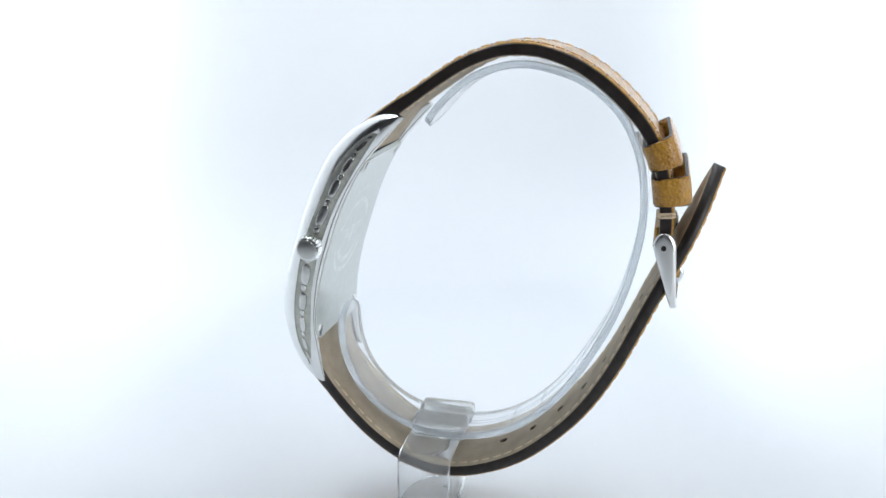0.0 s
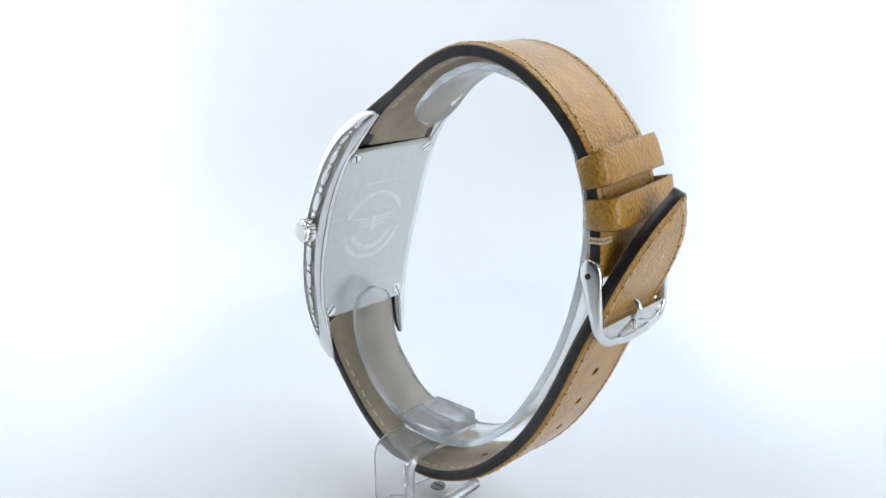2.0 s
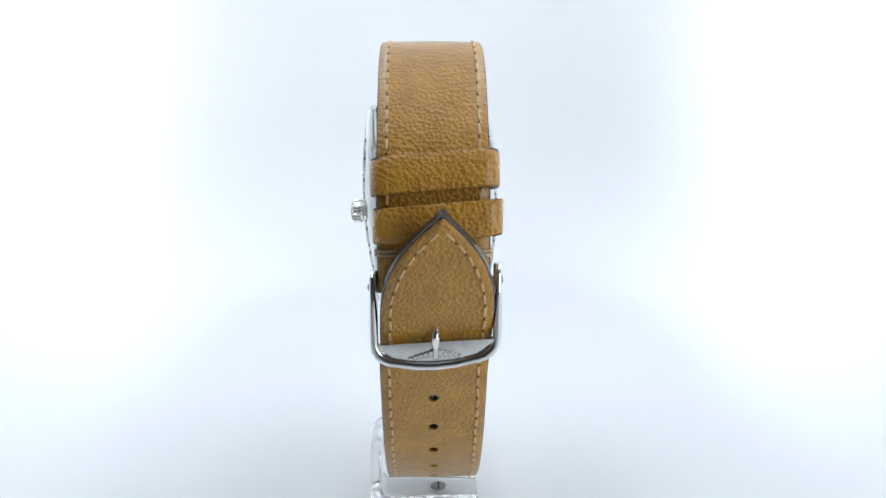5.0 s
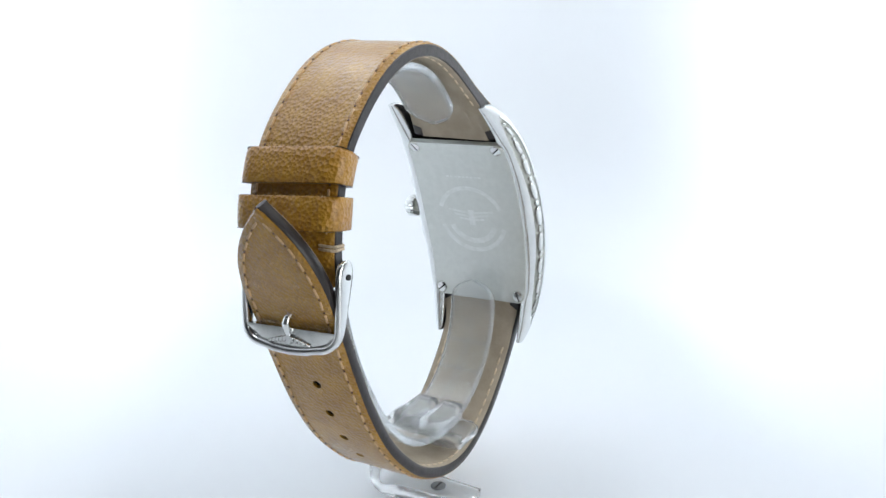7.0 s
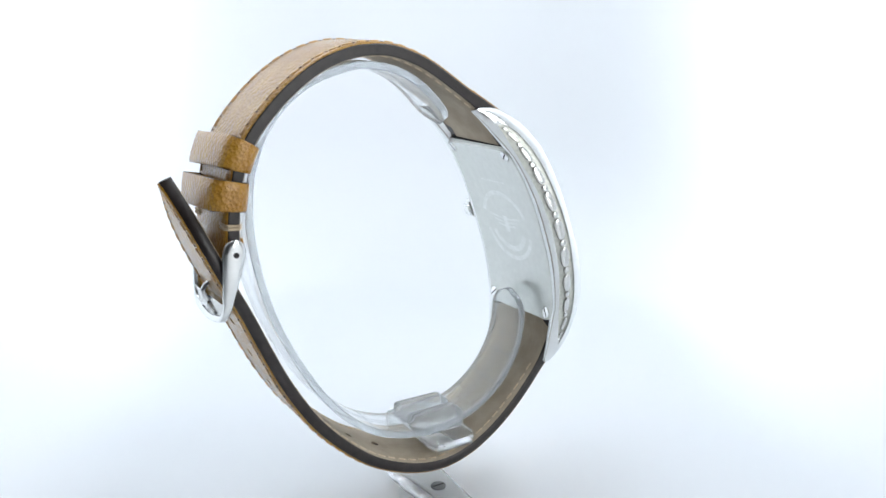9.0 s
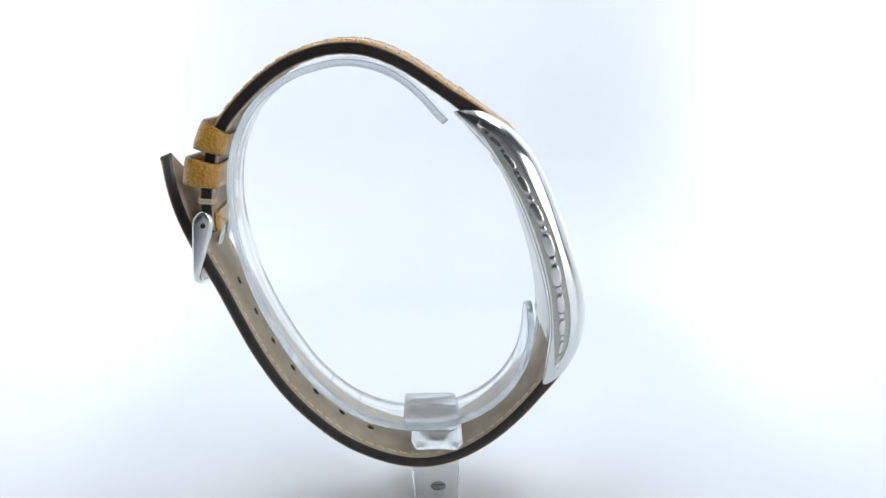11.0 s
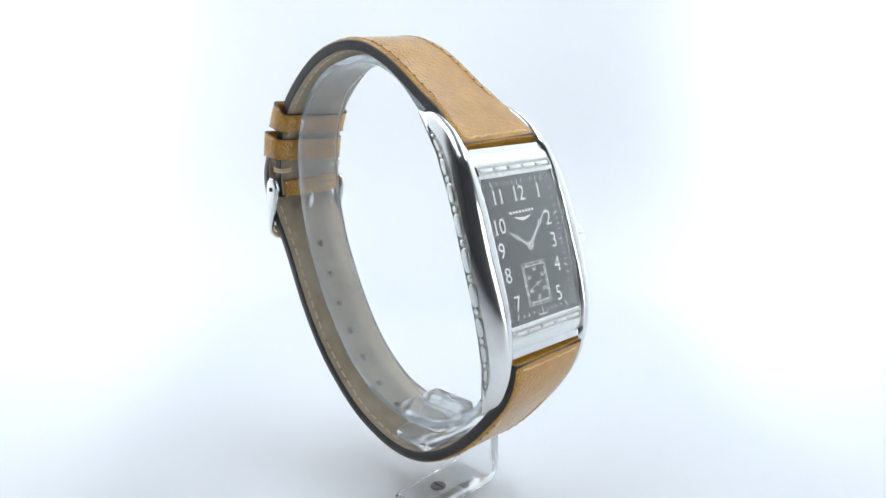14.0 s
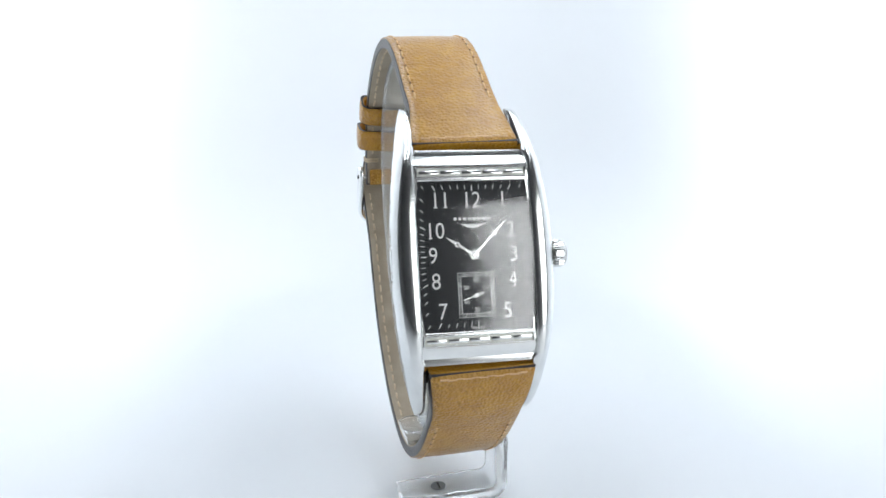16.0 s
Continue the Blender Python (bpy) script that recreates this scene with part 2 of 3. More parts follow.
BW, BF, BH = 97.0, -38.0, 230.0   # tent: half width, front, height
Z0 = -1.6
plan = [(-BW, BF + (46 - BF) * i / 8) for i in range(9)]
plan += [(-math.copysign(abs(math.cos(radians(a))) ** 0.8, math.cos(radians(a))) * BW, 50 + 105 * math.sin(radians(a)) ** 0.8) for a in range(4, 177, 4)]
plan += [(BW, BF + (46 - BF) * i / 8) for i in range(8, -1, -1)]


def inset(d):
    """The tent's outline, moved inwards."""
    out = []
    for i, (x, y) in enumerate(plan):
        a, b = Vector(plan[max(i - 1, 0)]), Vector(plan[min(i + 1, len(plan) - 1)])
        t = (b - a).normalized()
        out.append((x + t.y * d, y - t.x * d))
    return out


rows = []
for a in range(0, 91, 10):
    rows.append([(x, y, Z0 + 42 * (1 - math.sin(radians(a)))) for x, y in inset(42 * (1 - math.cos(radians(a))))])
rows = [[(x, y, BH) for x, y in plan]] + rows
tent = loft(rows, caps=False, closed=False)
n_plan, last = len(plan), (len(rows) - 1) * len(plan)
tent = (tent[0], tent[1] + [tuple(last + k for k in (i, i + 1, n_plan - 2 - i, n_plan - 1 - i)) for i in range(n_plan // 2 - 1)])
sheet("backdrop", tent, SHEET, "smooth white fabric light tent curving from floor to sides", "backdrop")
# top panel added out of view, its grey keeps steel reflections darker
sheet("ceiling", block(-BW - 3, BW + 3, -80, 158, BH, BH + 3, 0), TOP_DIMMED, "unseen top panel of the light tent, greyed to look dimly lit", "panel")
sheet("wall_room", join(block(-600, 600, -600, 600, -410, -400, 0), block(-600, 600, -600, 600, 700, 710, 0),
                        block(-610, -600, -600, 600, -400, 700, 0), block(600, 610, -600, 600, -400, 700, 0),
                        block(-600, 600, -610, -600, -400, 700, 0), block(-600, 600, 600, 610, -400, 700, 0)), ROOM,
      "plain grey room walls round the light tent", "wall")
sheet("table", block(-560, 560, -580, 420, Z0 - 30, Z0 - 1, 1), BOXWHITE, "plain white table top under the light tent", "table")
# glowing strips added out of view, bodies for the overhead light
for s in (-1, 1):
    sheet("added_top_strip", block(s * 68 - 15, s * 68 + 15, -79, 130, 224, 229.9, 0.5), STRIP_GLOW, "added white light strip along the box top, out of view", "lamp")


# ---------------------------------------------------------------- the watch
def thing(name, label, category, z):
    ob = new(name)
    ob.empty_display_size = 0.01
    ob.location = (0, 0, z * 0.001)
    return tagged(ob, label, category)


WATCH_Z = 6.9
watch = thing("wristwatch", "rectangular steel wristwatch with black dial and tan leather strap", "wristwatch", WATCH_Z)


def wpart(name, geo, mat, parent=None, label="", sharp=38):
    """A part of the watch, given in the turntable's millimetres."""
    return part(name, moved(geo, lambda x, y, z: (x, y, z - WATCH_Z)), mat, parent or watch, label, sharp)


CX, CZ, CU, CV = -9.8, 43.6, 0.316, 0.949      # the case's middle and its tilt
ROLL, LEAN = 0.027, 0.06        # it sits slightly crooked on the strap


def case(l, u, n):
    """From the case's own across, up and outward to the turntable's millimetres."""
    l, u = l - ROLL * u + LEAN * (n - 5), u + ROLL * l
    return (CX + u * CU - n * CV, Y0 + l, CZ + u * CV + n * CU)


def cpart(name, geo, mat, parent=None, label="", sharp=38):
    return wpart(name, moved(geo, case), mat, parent, label, sharp)


FRONT = [(0, 10.05), (7, 9.8), (13.5, 8.75), (17.5, 7.05), (20.4, 4.7), (21.8, 2.9), (22.6, 0.9)]
BACK = [(0, 4.75), (6.5, 4.55), (13.3, 3.4), (18.7, 1.25), (22.6, -0.5)]
OFRONT = [(0, 8.05), (6, 7.65), (12.3, 6.7), (17, 4.9), (20.2, 2.25)]
OBACK = [(0, 5.5), (7, 5.1), (12.5, 4.05), (16.5, 3.05), (20.2, 2.05)]


def nf(u): return curve_at(FRONT, abs(u)) + 0.4 * math.exp(-((u + 9) / 6) ** 2)
def nb(u): return curve_at(BACK, abs(u))
def wide(u): return 8.95 + 3.0 * (1 - (u / 22.6) ** 2) - 0.3 * max(0.0, (abs(u) - 20.3) / 2.3) ** 2


def inner(u):
    a = abs(u)
    return 8.2 if a < 14 else max(7.4, 8.2 - (a - 14) * 0.7) + 0.15 * max(0.0, (a - 20.8) / 1.8) ** 2


def side_out(u, n):
    """How far across the rail's outer flank lies."""
    yc, a = (wide(u) + inner(u)) / 2, (wide(u) - inner(u)) / 2
    nc, b = (nf(u) + nb(u)) / 2, (nf(u) - nb(u)) / 2
    return yc + a * max(0.0, 1 - min(1, abs((n - nc) / b)) ** 2.0) ** (1 / 1.85) - 0.14 * max(0.0, n - nc)


def rail(s):
    rings = []
    N = 96
    for i in range(N + 1):
        u = 22.55 * math.sin(radians(-90 + 180 * i / N))
        yc, a = (wide(u) + inner(u)) / 2, (wide(u) - inner(u)) / 2
        f, b = nf(u), nb(u)
        nc, h = (f + b) / 2, (f - b) / 2
        sec = []
        if abs(u) < 20.0:
            g0, g1 = curve_at(OBACK, abs(u)), curve_at(OFRONT, abs(u))
        else:
            g0 = g1 = nc
        if g1 - g0 < 0.12:
            m = (g0 + g1) / 2
            g0, g1 = m - 0.06, m + 0.06
        deep = min(0.38, max(0.0, (g1 - g0 - 0.15) * 0.5))
        lows = [b + (g0 - b) * (1 - math.cos(radians(90 * k / 7))) for k in range(8)]
        tops = [g1 + (f - g1) * math.sin(radians(90 * k / 9)) for k in range(10)]
        for n in lows:
            sec.append((side_out(u, n), n))
        sec.append((side_out(u, g0) - deep, g0 + 0.07))
        sec.append((side_out(u, g1) - deep, g1 - 0.07))
        for n in tops:
            sec.append((side_out(u, n), n))
        ei = 2.6 + 5.0 * min(1, max(0, (15.5 - abs(u)) / 2.5))
        for k in range(1, 12):
            c = radians(90 + 180 * k / 12)
            sec.append((yc + a * math.copysign(abs(math.cos(c)) ** (2 / ei), math.cos(c)), nc + h * math.copysign(abs(math.sin(c)) ** (2 / ei), math.sin(c))))
        rings.append([(s * y, u, n) for y, n in sec])
    return loft(rings)


def bead(s, u, length, width):
    """A raised oval on the rail's flank."""
    n = (curve_at(OBACK, abs(u)) + curve_at(OFRONT, abs(u))) / 2
    slope = (curve_at(OFRONT, abs(u + 0.3)) - curve_at(OFRONT, abs(u - 0.3))) / 0.6
    y = side_out(u, n) - 0.36
    rings = []
    for k, (q, hgt) in enumerate(((1.0, -0.1), (1.0, 0.18), (0.94, 0.28), (0.82, 0.33), (0.2, 0.35))):
        ring = []
        for j in range(20):
            c = 2 * math.pi * j / 20
            du = math.copysign(abs(math.cos(c)) ** 0.75, math.cos(c)) * (length / 2 - (1 - q) * width / 2)
            dn = math.copysign(abs(math.sin(c)) ** 0.75, math.sin(c)) * width / 2 * q
            tilt = side_out(u + du, n + du * slope) - side_out(u, n)
            ring.append((s * (y + hgt + tilt), u + du, n + dn + du * slope))
        rings.append(ring)
    return loft(rings)


def build_case():
    for s in (-1, 1):
        r = cpart("side_rail", rail(s), STEEL, watch, "polished curved steel case flank with beaded groove", 50)
        gr = []
        for i in range(41):
            u = -19.6 + 39.2 * i / 40
            g0, g1 = curve_at(OBACK, abs(u)) + 0.06, curve_at(OFRONT, abs(u)) - 0.06
            gr.append([(s * (side_out(u, n) - 0.36 + d), u, n) for n, d in ((g0, 0), ((g0 + g1) / 2, 0.01), (g1, 0), (g1, -0.2), (g0, -0.2))])
        cpart("groove", loft(gr), GROOVE, r, "matte grey recessed groove")
        for u, length, width in ((0, 3.7, 1.55), (5.0, 3.5, 1.5), (9.6, 3.0, 1.3), (13.5, 2.6, 1.05), (16.8, 1.9, 0.7)):
            for q in ((1, -1) if u else (1,)):
                if not (u == 0 and s < 0):
                    cpart("oval_bead", bead(s, q * u, length, width), BRUSHED, r)
        for u, w in ((2.5, 1.0), (7.3, 0.95), (11.6, 0.85), (15.2, 0.65), (18.4, 0.5)):
            for q in (1, -1):
                cpart("round_bead", bead(s, q * u, w * 1.1, w), BRUSHED, r)
    # middle of the case, under dial and end pieces
    rings = []
    for i in range(25):
        u = -15.1 + 30.2 * i / 24
        hw, lo = inner(u) + 0.5, nb(u) + 0.5
        hi = min(8.0, nf(u) - 0.6)
        rings.append([(-hw, u, lo), (hw, u, lo), (hw, u, hi), (-hw, u, hi)])
    cpart("case_body", loft(rings), STEEL, watch, "polished steel case middle")
    for s in (-1, 1):
        # rounded end piece between strap and dial
        pr = [(10.55, 7.6), (10.55, 8.9), (10.75, 9.02), (12.7, 8.64), (13.3, 8.46), (14.0, 8.08), (14.7, 7.5), (15.1, 6.7), (15.2, 5.8), (15.0, 4.2), (10.55, 4.4)]
        cpart("end_piece", loft([[(l, s * u, n) for u, n in pr] for l in (-8.75, -8.3, 0, 8.3, 8.75)]), STEEL, watch,
              "polished steel end piece above the strap", 45)
        bar = cpart("ornament_bar", moved(loft([[(x, y, z) for x, y in rounded(8.05 - q, 0.8 - q, 0.15)] for q, z in ((0, -0.1), (0, 0.2), (0.05, 0.26), (0.17, 0.26), (0.22, 0.2), (0.22, -0.1))], loop=True),
                                          lambda x, y, z: (x, s * (11.75 + y), 8.78 - 0.2 * y + z)), STEEL, watch, "raised steel frame with a row of slim bars", 25)
        cpart("bar_floor", moved(block(-7.85, 7.85, -0.6, 0.6, -0.1, 0.05, 0), lambda x, y, z: (x, s * (11.75 + y), 8.78 - 0.2 * y + z)), GROOVE, bar, "matte sunken floor")
        for k in range(5):
            l = -6.2 + 3.1 * k
            cpart("slim_bar", moved(block(-1.42, 1.42, -0.27, 0.27, 0, 0.24, 0.1), lambda x, y, z: (l + x, s * (11.75 + y), 8.8 - 0.2 * y + z)), STEEL, bar, "", 25)
    # frame beside the dial, bowed outwards
    for s in (-1, 1):
        rings = []
        for i in range(25):
            u = -10.75 + 21.5 * i / 24
            y = 7.75 + 0.6 * (1 - (u / 10.75) ** 2)
            rings.append([(s * (y + a), u, n) for a, n in ((0, 7.9), (0, 9.0), (0.08, 9.1), (0.28, 9.1), (0.36, 8.95), (0.75, 8.95), (1.6, 8.8), (1.6, 7.9))])
        cpart("bezel_side", loft(rings), STEEL, watch, "thin polished steel frame beside the dial")
    # back plate
    rings = []
    for i in range(31):
        u = -15.9 + 30.5 * math.sin(radians(90 * i / 30)) ** 2
        e = min(u + 15.9, 14.6 - u)
        c = 0.0 if e > 1.1 else 1.1 * (1 - math.sqrt(max(0, 1 - ((1.1 - e) / 1.1) ** 2)))
        hw, lo = 8.85 + 0.7 * (1 - (u / 15.2) ** 2) - c, nb(u) - 0.12
        rings.append([(-hw + 0.1, u, lo), (0, u, lo), (hw - 0.1, u, lo), (hw, u, lo + 0.1), (hw, u, lo + 0.8), (-hw, u, lo + 0.8), (-hw, u, lo + 0.1)])
    back = cpart("case_back", loft(rings), SATIN, watch, "satin steel case back with four corner screws")
    for l in (-7.7, 7.5):
        for u in (-14.75, 13.5):
            dip = (nb(u + 0.3) - nb(u - 0.3)) / 0.6
            f = lambda x, y, z: (l + x, u + y, nb(u) - 0.14 + y * dip - z)
            cpart("screw_seat", moved(disc(1.08, -0.05, 0.03, 24, 0.02, 0.9), f), GROOVE, back)
            sc = cpart("screw", moved(disc(0.9, -0.1, 0.10, 24, 0.06), f), STEEL, back, "small slotted steel screw")
            a = radians(40 if u * l > 0 else -65)
            cpart("slot", moved(block(-0.82, 0.82, -0.11, 0.11, 0.04, 0.115, 0.01, 1),
                                lambda x, y, z: f(x * math.cos(a) - y * math.sin(a), x * math.sin(a) + y * math.cos(a), z)), DARK, sc)
    # round engraving with a worn emblem and lines of worn lettering
    def on_back(x, y, z): return (x, y - 0.6, nb(y - 0.6) - 0.12 - z)
    arcs = []
    for a0, a1 in ((20, 160), (195, 345)):
        arcs.append(loft([[(q * math.cos(radians(a0 + (a1 - a0) * i / 30)), q * math.sin(radians(a0 + (a1 - a0) * i / 30)), z) for q, z in ((5.7, 0), (5.7, 0.015), (6.5, 0.015), (6.5, 0))] for i in range(31)]))
    cpart("engraved_ring", moved(join(*arcs), on_back), FROST, back, "pale worn circular engraving")
    wings = []
    for s in (-1, 1):
        for k in range(3):
            wings.append(moved(block(0.5, 3.4 - 0.75 * k, -0.16, 0.16, 0, 0.015, 0), lambda x, y, z: (s * x, 0.9 - 0.55 * k + x * 0.12 + y, z)))
    wings.append(moved(block(-0.45, 0.45, -1.0, 1.4, 0, 0.015, 0), lambda x, y, z: (x, y, z)))
    wings.append(loft([[(q * math.cos(radians(200 + 140 * i / 20)), q * math.sin(radians(200 + 140 * i / 20)), z) for q, z in ((3.1, 0), (3.1, 0.015), (3.9, 0.015), (3.9, 0))] for i in range(21)]))
    cpart("engraved_emblem", moved(moved(join(*wings), lambda x, y, z: (x * 1.25, y * 1.25, z)), on_back), FROST, back, "pale worn winged engraving")
    cpart("engraved_line", moved(join(*[block(-3.3 + k * 0.75, -2.75 + k * 0.75, 8.2, 8.55, 0, 0.012, 0) for k in range(9)]), on_back), FROST, back)
    # crown
    teeth = []
    for y, r in ((-11.6, 1.2), (-11.6, 1.72), (-11.8, 1.86), (-13.0, 1.86), (-13.35, 1.7), (-13.5, 1.35)):
        teeth.append([(y, (r + (0.13 if 1.6 < r and k % 4 in (0, 1) else 0)) * math.cos(2 * math.pi * k / 88), (r + (0.13 if 1.6 < r and k % 4 in (0, 1) else 0)) * math.sin(2 * math.pi * k / 88)) for k in range(88)])
    at = lambda y, a, b: (y - 0.35, a - 0.1, 6.7 + b)
    crown = cpart("crown", moved(loft(teeth), at), STEEL, watch, "fluted steel winding crown", 30)
    cpart("crown_stem", moved(loft([[(y, 1.0 * math.cos(2 * math.pi * k / 20), math.sin(2 * math.pi * k / 20)) for k in range(20)] for y in (-10.6, -11.65)]), at), GROOVE, crown)
    cpart("crown_cap", moved(loft([[(y, r * math.cos(2 * math.pi * k / 24), r * math.sin(2 * math.pi * k / 24)) for k in range(24)] for y, r in ((-13.4, 1.5), (-13.58, 1.45), (-13.66, 0.9), (-13.68, 0.2))]), at), BRUSHED, crown)
    # spring bars
    for s in (-1, 1):
        cpart("spring_bar", moved(tube([(-7.6, 0, 0), (7.6, 0, 0)], 0.6, 12), lambda x, y, z: (x, s * 17.0 + y, 4.8 + z)), DARK, watch, "dark spring bar between the lugs")


build_case()


# ---------------------------------------------------------------- dial
def words(text, size):
    """Raised glyphs of the built-in font, size in millimetres of digit height."""
    cu = bpy.data.curves.new("glyphs", "FONT")
    cu.body, cu.size, cu.extrude, cu.resolution_u, cu.offset = text, size / 0.70, 0.012, 4, (-0.002 * size if size > 1 else 0.0)
    cu.align_x, cu.align_y = "CENTER", "CENTER"
    ob = new("glyphs", cu)
    deps = bpy.context.evaluated_depsgraph_get()
    me = bpy.data.meshes.new_from_object(ob.evaluated_get(deps))
    geo = [tuple(v.co) for v in me.vertices], [tuple(p.vertices) for p in me.polygons]
    bpy.data.objects.remove(ob)
    bpy.data.curves.remove(cu)
    bpy.data.meshes.remove(me)
    return geo


def numeral(text, size):
    """A slim numeral, its ones with a flag and a foot serif."""
    geo = words(text, size)
    feet = []
    if "1" in text or text == "4" or text == "7":
        # each upright stem reaches the base line: find them there
        low = min(v[1] for v in geo[0])
        base = sorted({round(v[0], 2) for v in geo[0] if v[1] < low + 0.03})
        stems = [base[:2]] if text in ("10", "12") else [base[i:i + 2] for i in range(0, len(base) - 1, 2)]
        for a, *b in stems:
            mid = (a + (b[0] if b else a)) / 2
            feet.append(block(mid - 0.36, mid + 0.36, low, low + 0.13, 0.0, 0.012, 0))
    return join(geo, *feet) if feet else geo


DIAL_N = 8.6


def dial_part(name, geo, mat, parent, u=0.0, l=0.0, lift=0.0, label="", turn=0.0, wid=1.0):
    """Lays flat geometry on the dial: x to the right as one reads it, y up."""
    c, s = math.cos(radians(turn)), math.sin(radians(turn))
    return cpart(name, moved(geo, lambda x, y, z: (l - (wid * x * c - y * s), u + wid * x * s + y * c, DIAL_N + lift + z)), mat, parent, label, 30)


def build_dial():
    rings = []
    for i in range(21):
        u = -10.6 + 21.2 * i / 20
        y = 7.85 + 0.6 * (1 - (u / 10.75) ** 2)
        rings.append([(-y, u, DIAL_N - 0.25), (y, u, DIAL_N - 0.25), (y, u, DIAL_N), (-y, u, DIAL_N)])
    dial = cpart("dial", loft(rings), DIAL, watch, "black dial with white numerals and a small seconds square")
    for text, u, l in (("12", 7.75, 0.0), ("11", 7.75, 4.55), ("1", 7.75, -4.55), ("10", 3.5, 5.5), ("9", 0.05, 5.95), ("8", -3.55, 5.7), ("7", -7.75, 4.95),
                       ("2", 3.4, -5.55), ("3", -0.05, -5.85), ("4", -3.65, -5.5), ("5", -7.95, -4.5)):
        dial_part("numeral", numeral(text, 2.25), PRINT, dial, u, l + 0.1, 0.014, wid=0.88)
    marks = []
    for k in range(60):
        a = radians(90 - 6 * k)
        dx, dy = math.cos(a), math.sin(a)
        q = min(7.35 / max(abs(dx), 1e-6), 9.95 / max(abs(dy), 1e-6))
        ln, w = (0.85, 0.075) if k % 5 == 0 else (0.6, 0.05)
        c = moved(block(-ln, 0, -w, w, 0, 0.012, 0), lambda x, y, z: (x * dx - y * dy, x * dy + y * dx, z))
        bow = 0.45 * (1 - (q * dy / 10.75) ** 2) if abs(q * dx) > 7.2 else 0.0
        marks.append(moved(c, lambda x, y, z: (x + dx * q + math.copysign(bow, dx), y + dy * q, z)))
    dial_part("minute_track", join(*marks), PRINT, dial, lift=0.004, label="white minute marks round the dial")
    # maker's name as plain bars, wing emblem as plain shapes
    dial_part("maker_line", join(*[block(-2.75 + 0.70 * k, -2.33 + 0.70 * k, -0.2, 0.2, 0, 0.012, 0) for k in range(8)]), PRINT, dial, 5.2, 0.1, 0.004)
    wing = [flat([(s * 0.2, 0.05), (s * 2.0, 0.3), (s * 1.3, -0.05), (s * 0.9, -0.25), (s * 0.2, -0.35)], 0, 0.012) for s in (-1, 1)]
    dial_part("wing_emblem", join(*wing, block(-0.2, 0.2, -0.45, 0.12, 0, 0.012, 0)), PRINT, dial, 4.25, 0.1, 0.004, "white winged emblem")
    dial_part("foot_line", join(*[block(-0.95 + 0.4 * k, -0.7 + 0.4 * k, -0.13, 0.13, 0, 0.012, 0) for k in range(5)]), PRINT, dial, -10.1, 0.0, 0.004)
    # small seconds
    rim = join(*[loft([[(x, y, z) for x, y in rounded(w, h, 0.05, 1)] for w, h, z in ((a, a * 1.2, 0), (a, a * 1.2, 0.012), (a - 0.06, a * 1.2 - 0.06, 0.012), (a - 0.06, a * 1.2 - 0.06, 0))], loop=True) for a in (2.62, 2.2)])
    ticks = []
    for k in range(60):
        a = radians(6 * k)
        dx, dy = math.cos(a), math.sin(a)
        q = min(2.16 / max(abs(dx), 1e-6), 2.6 / max(abs(dy), 1e-6))
        ln, w = (0.4, 0.035) if k % 5 else (0.5, 0.075)
        ticks.append(moved(block(-0.12 if k % 5 == 0 else 0, ln, -w, w, 0, 0.012, 0), lambda x, y, z: (x * dx - y * dy + dx * q, x * dy + y * dx + dy * q, z)))
    dial_part("seconds_track", join(rim, *ticks), PRINT, dial, -5.5, 0.1, 0.004, "white square small seconds track")
    for text, u, l in (("60", 2.1, 0.0), ("10", 1.0, -1.5), ("20", -1.05, -1.45), ("30", -2.1, 0.0), ("40", -1.05, 1.45), ("50", 1.0, 1.45)):
        dial_part("seconds_numeral", words(text, 0.58), PRINT, dial, -5.5 + u, 0.1 + l, 0.016)

    def pointer_plate(length, w, z):
        """Slim tapered bar, cross piece, open diamond and a fine needle."""
        d = 0.6 * length
        half = [(w * 0.75, 0.5), (w * 0.42, d - 0.85), (w * 1.0, d - 0.75), (w * 0.42, d - 0.62), (w * 0.42, d - 0.5)]
        stem = flat(half + [(-x, y) for x, y in half[::-1]], z, z + 0.09)
        outer, hole = [(0, d - 0.55), (w * 1.7, d), (0, d + 0.62), (-w * 1.7, d)], [(0, d - 0.22), (w * 0.72, d), (0, d + 0.26), (-w * 0.72, d)]
        gem = loft([[(x, y, q) for x, y in o] for o, q in ((outer, z), (outer, z + 0.09), (hole, z + 0.09), (hole, z))], loop=True)
        tail = [(w * 0.4, d + 0.5), (w * 0.75, d + 0.72), (w * 0.42, d + 0.9), (0.05, length)]
        return join(stem, gem, flat(tail + [(-x, y) for x, y in tail[::-1]], z, z + 0.09))
    dial_part("hour_pointer", join(pointer_plate(4.7, 0.3, 0.2), disc(0.62, 0.2, 0.3, 24, 0.04)), HANDMETAL, dial, 0.05, 0.15, 0, "slim silver hour pointer with diamond", 57)
    minute = dial_part("minute_pointer", join(pointer_plate(7.1, 0.3, 0.34), disc(0.72, 0.34, 0.46, 28, 0.05)), HANDMETAL, dial, 0.05, 0.15, 0, "slim silver minute pointer with diamond", -45)
    dial_part("pointer_hub", disc(0.36, 0.45, 0.55, 20, 0.05), STEEL, minute, 0.05, 0.15)
    dial_part("seconds_pointer", join(flat([(0.1, -1.1), (0.2, -0.9), (0.07, -0.6), (0.09, 0), (0.03, 2.5), (-0.03, 2.5), (-0.09, 0), (-0.07, -0.6), (-0.2, -0.9), (-0.1, -1.1)], 0.15, 0.2),
                                      disc(0.36, 0.14, 0.24, 18, 0.03)), HANDMETAL, dial, -5.6, 0.1, 0, "tiny silver seconds pointer", 108)
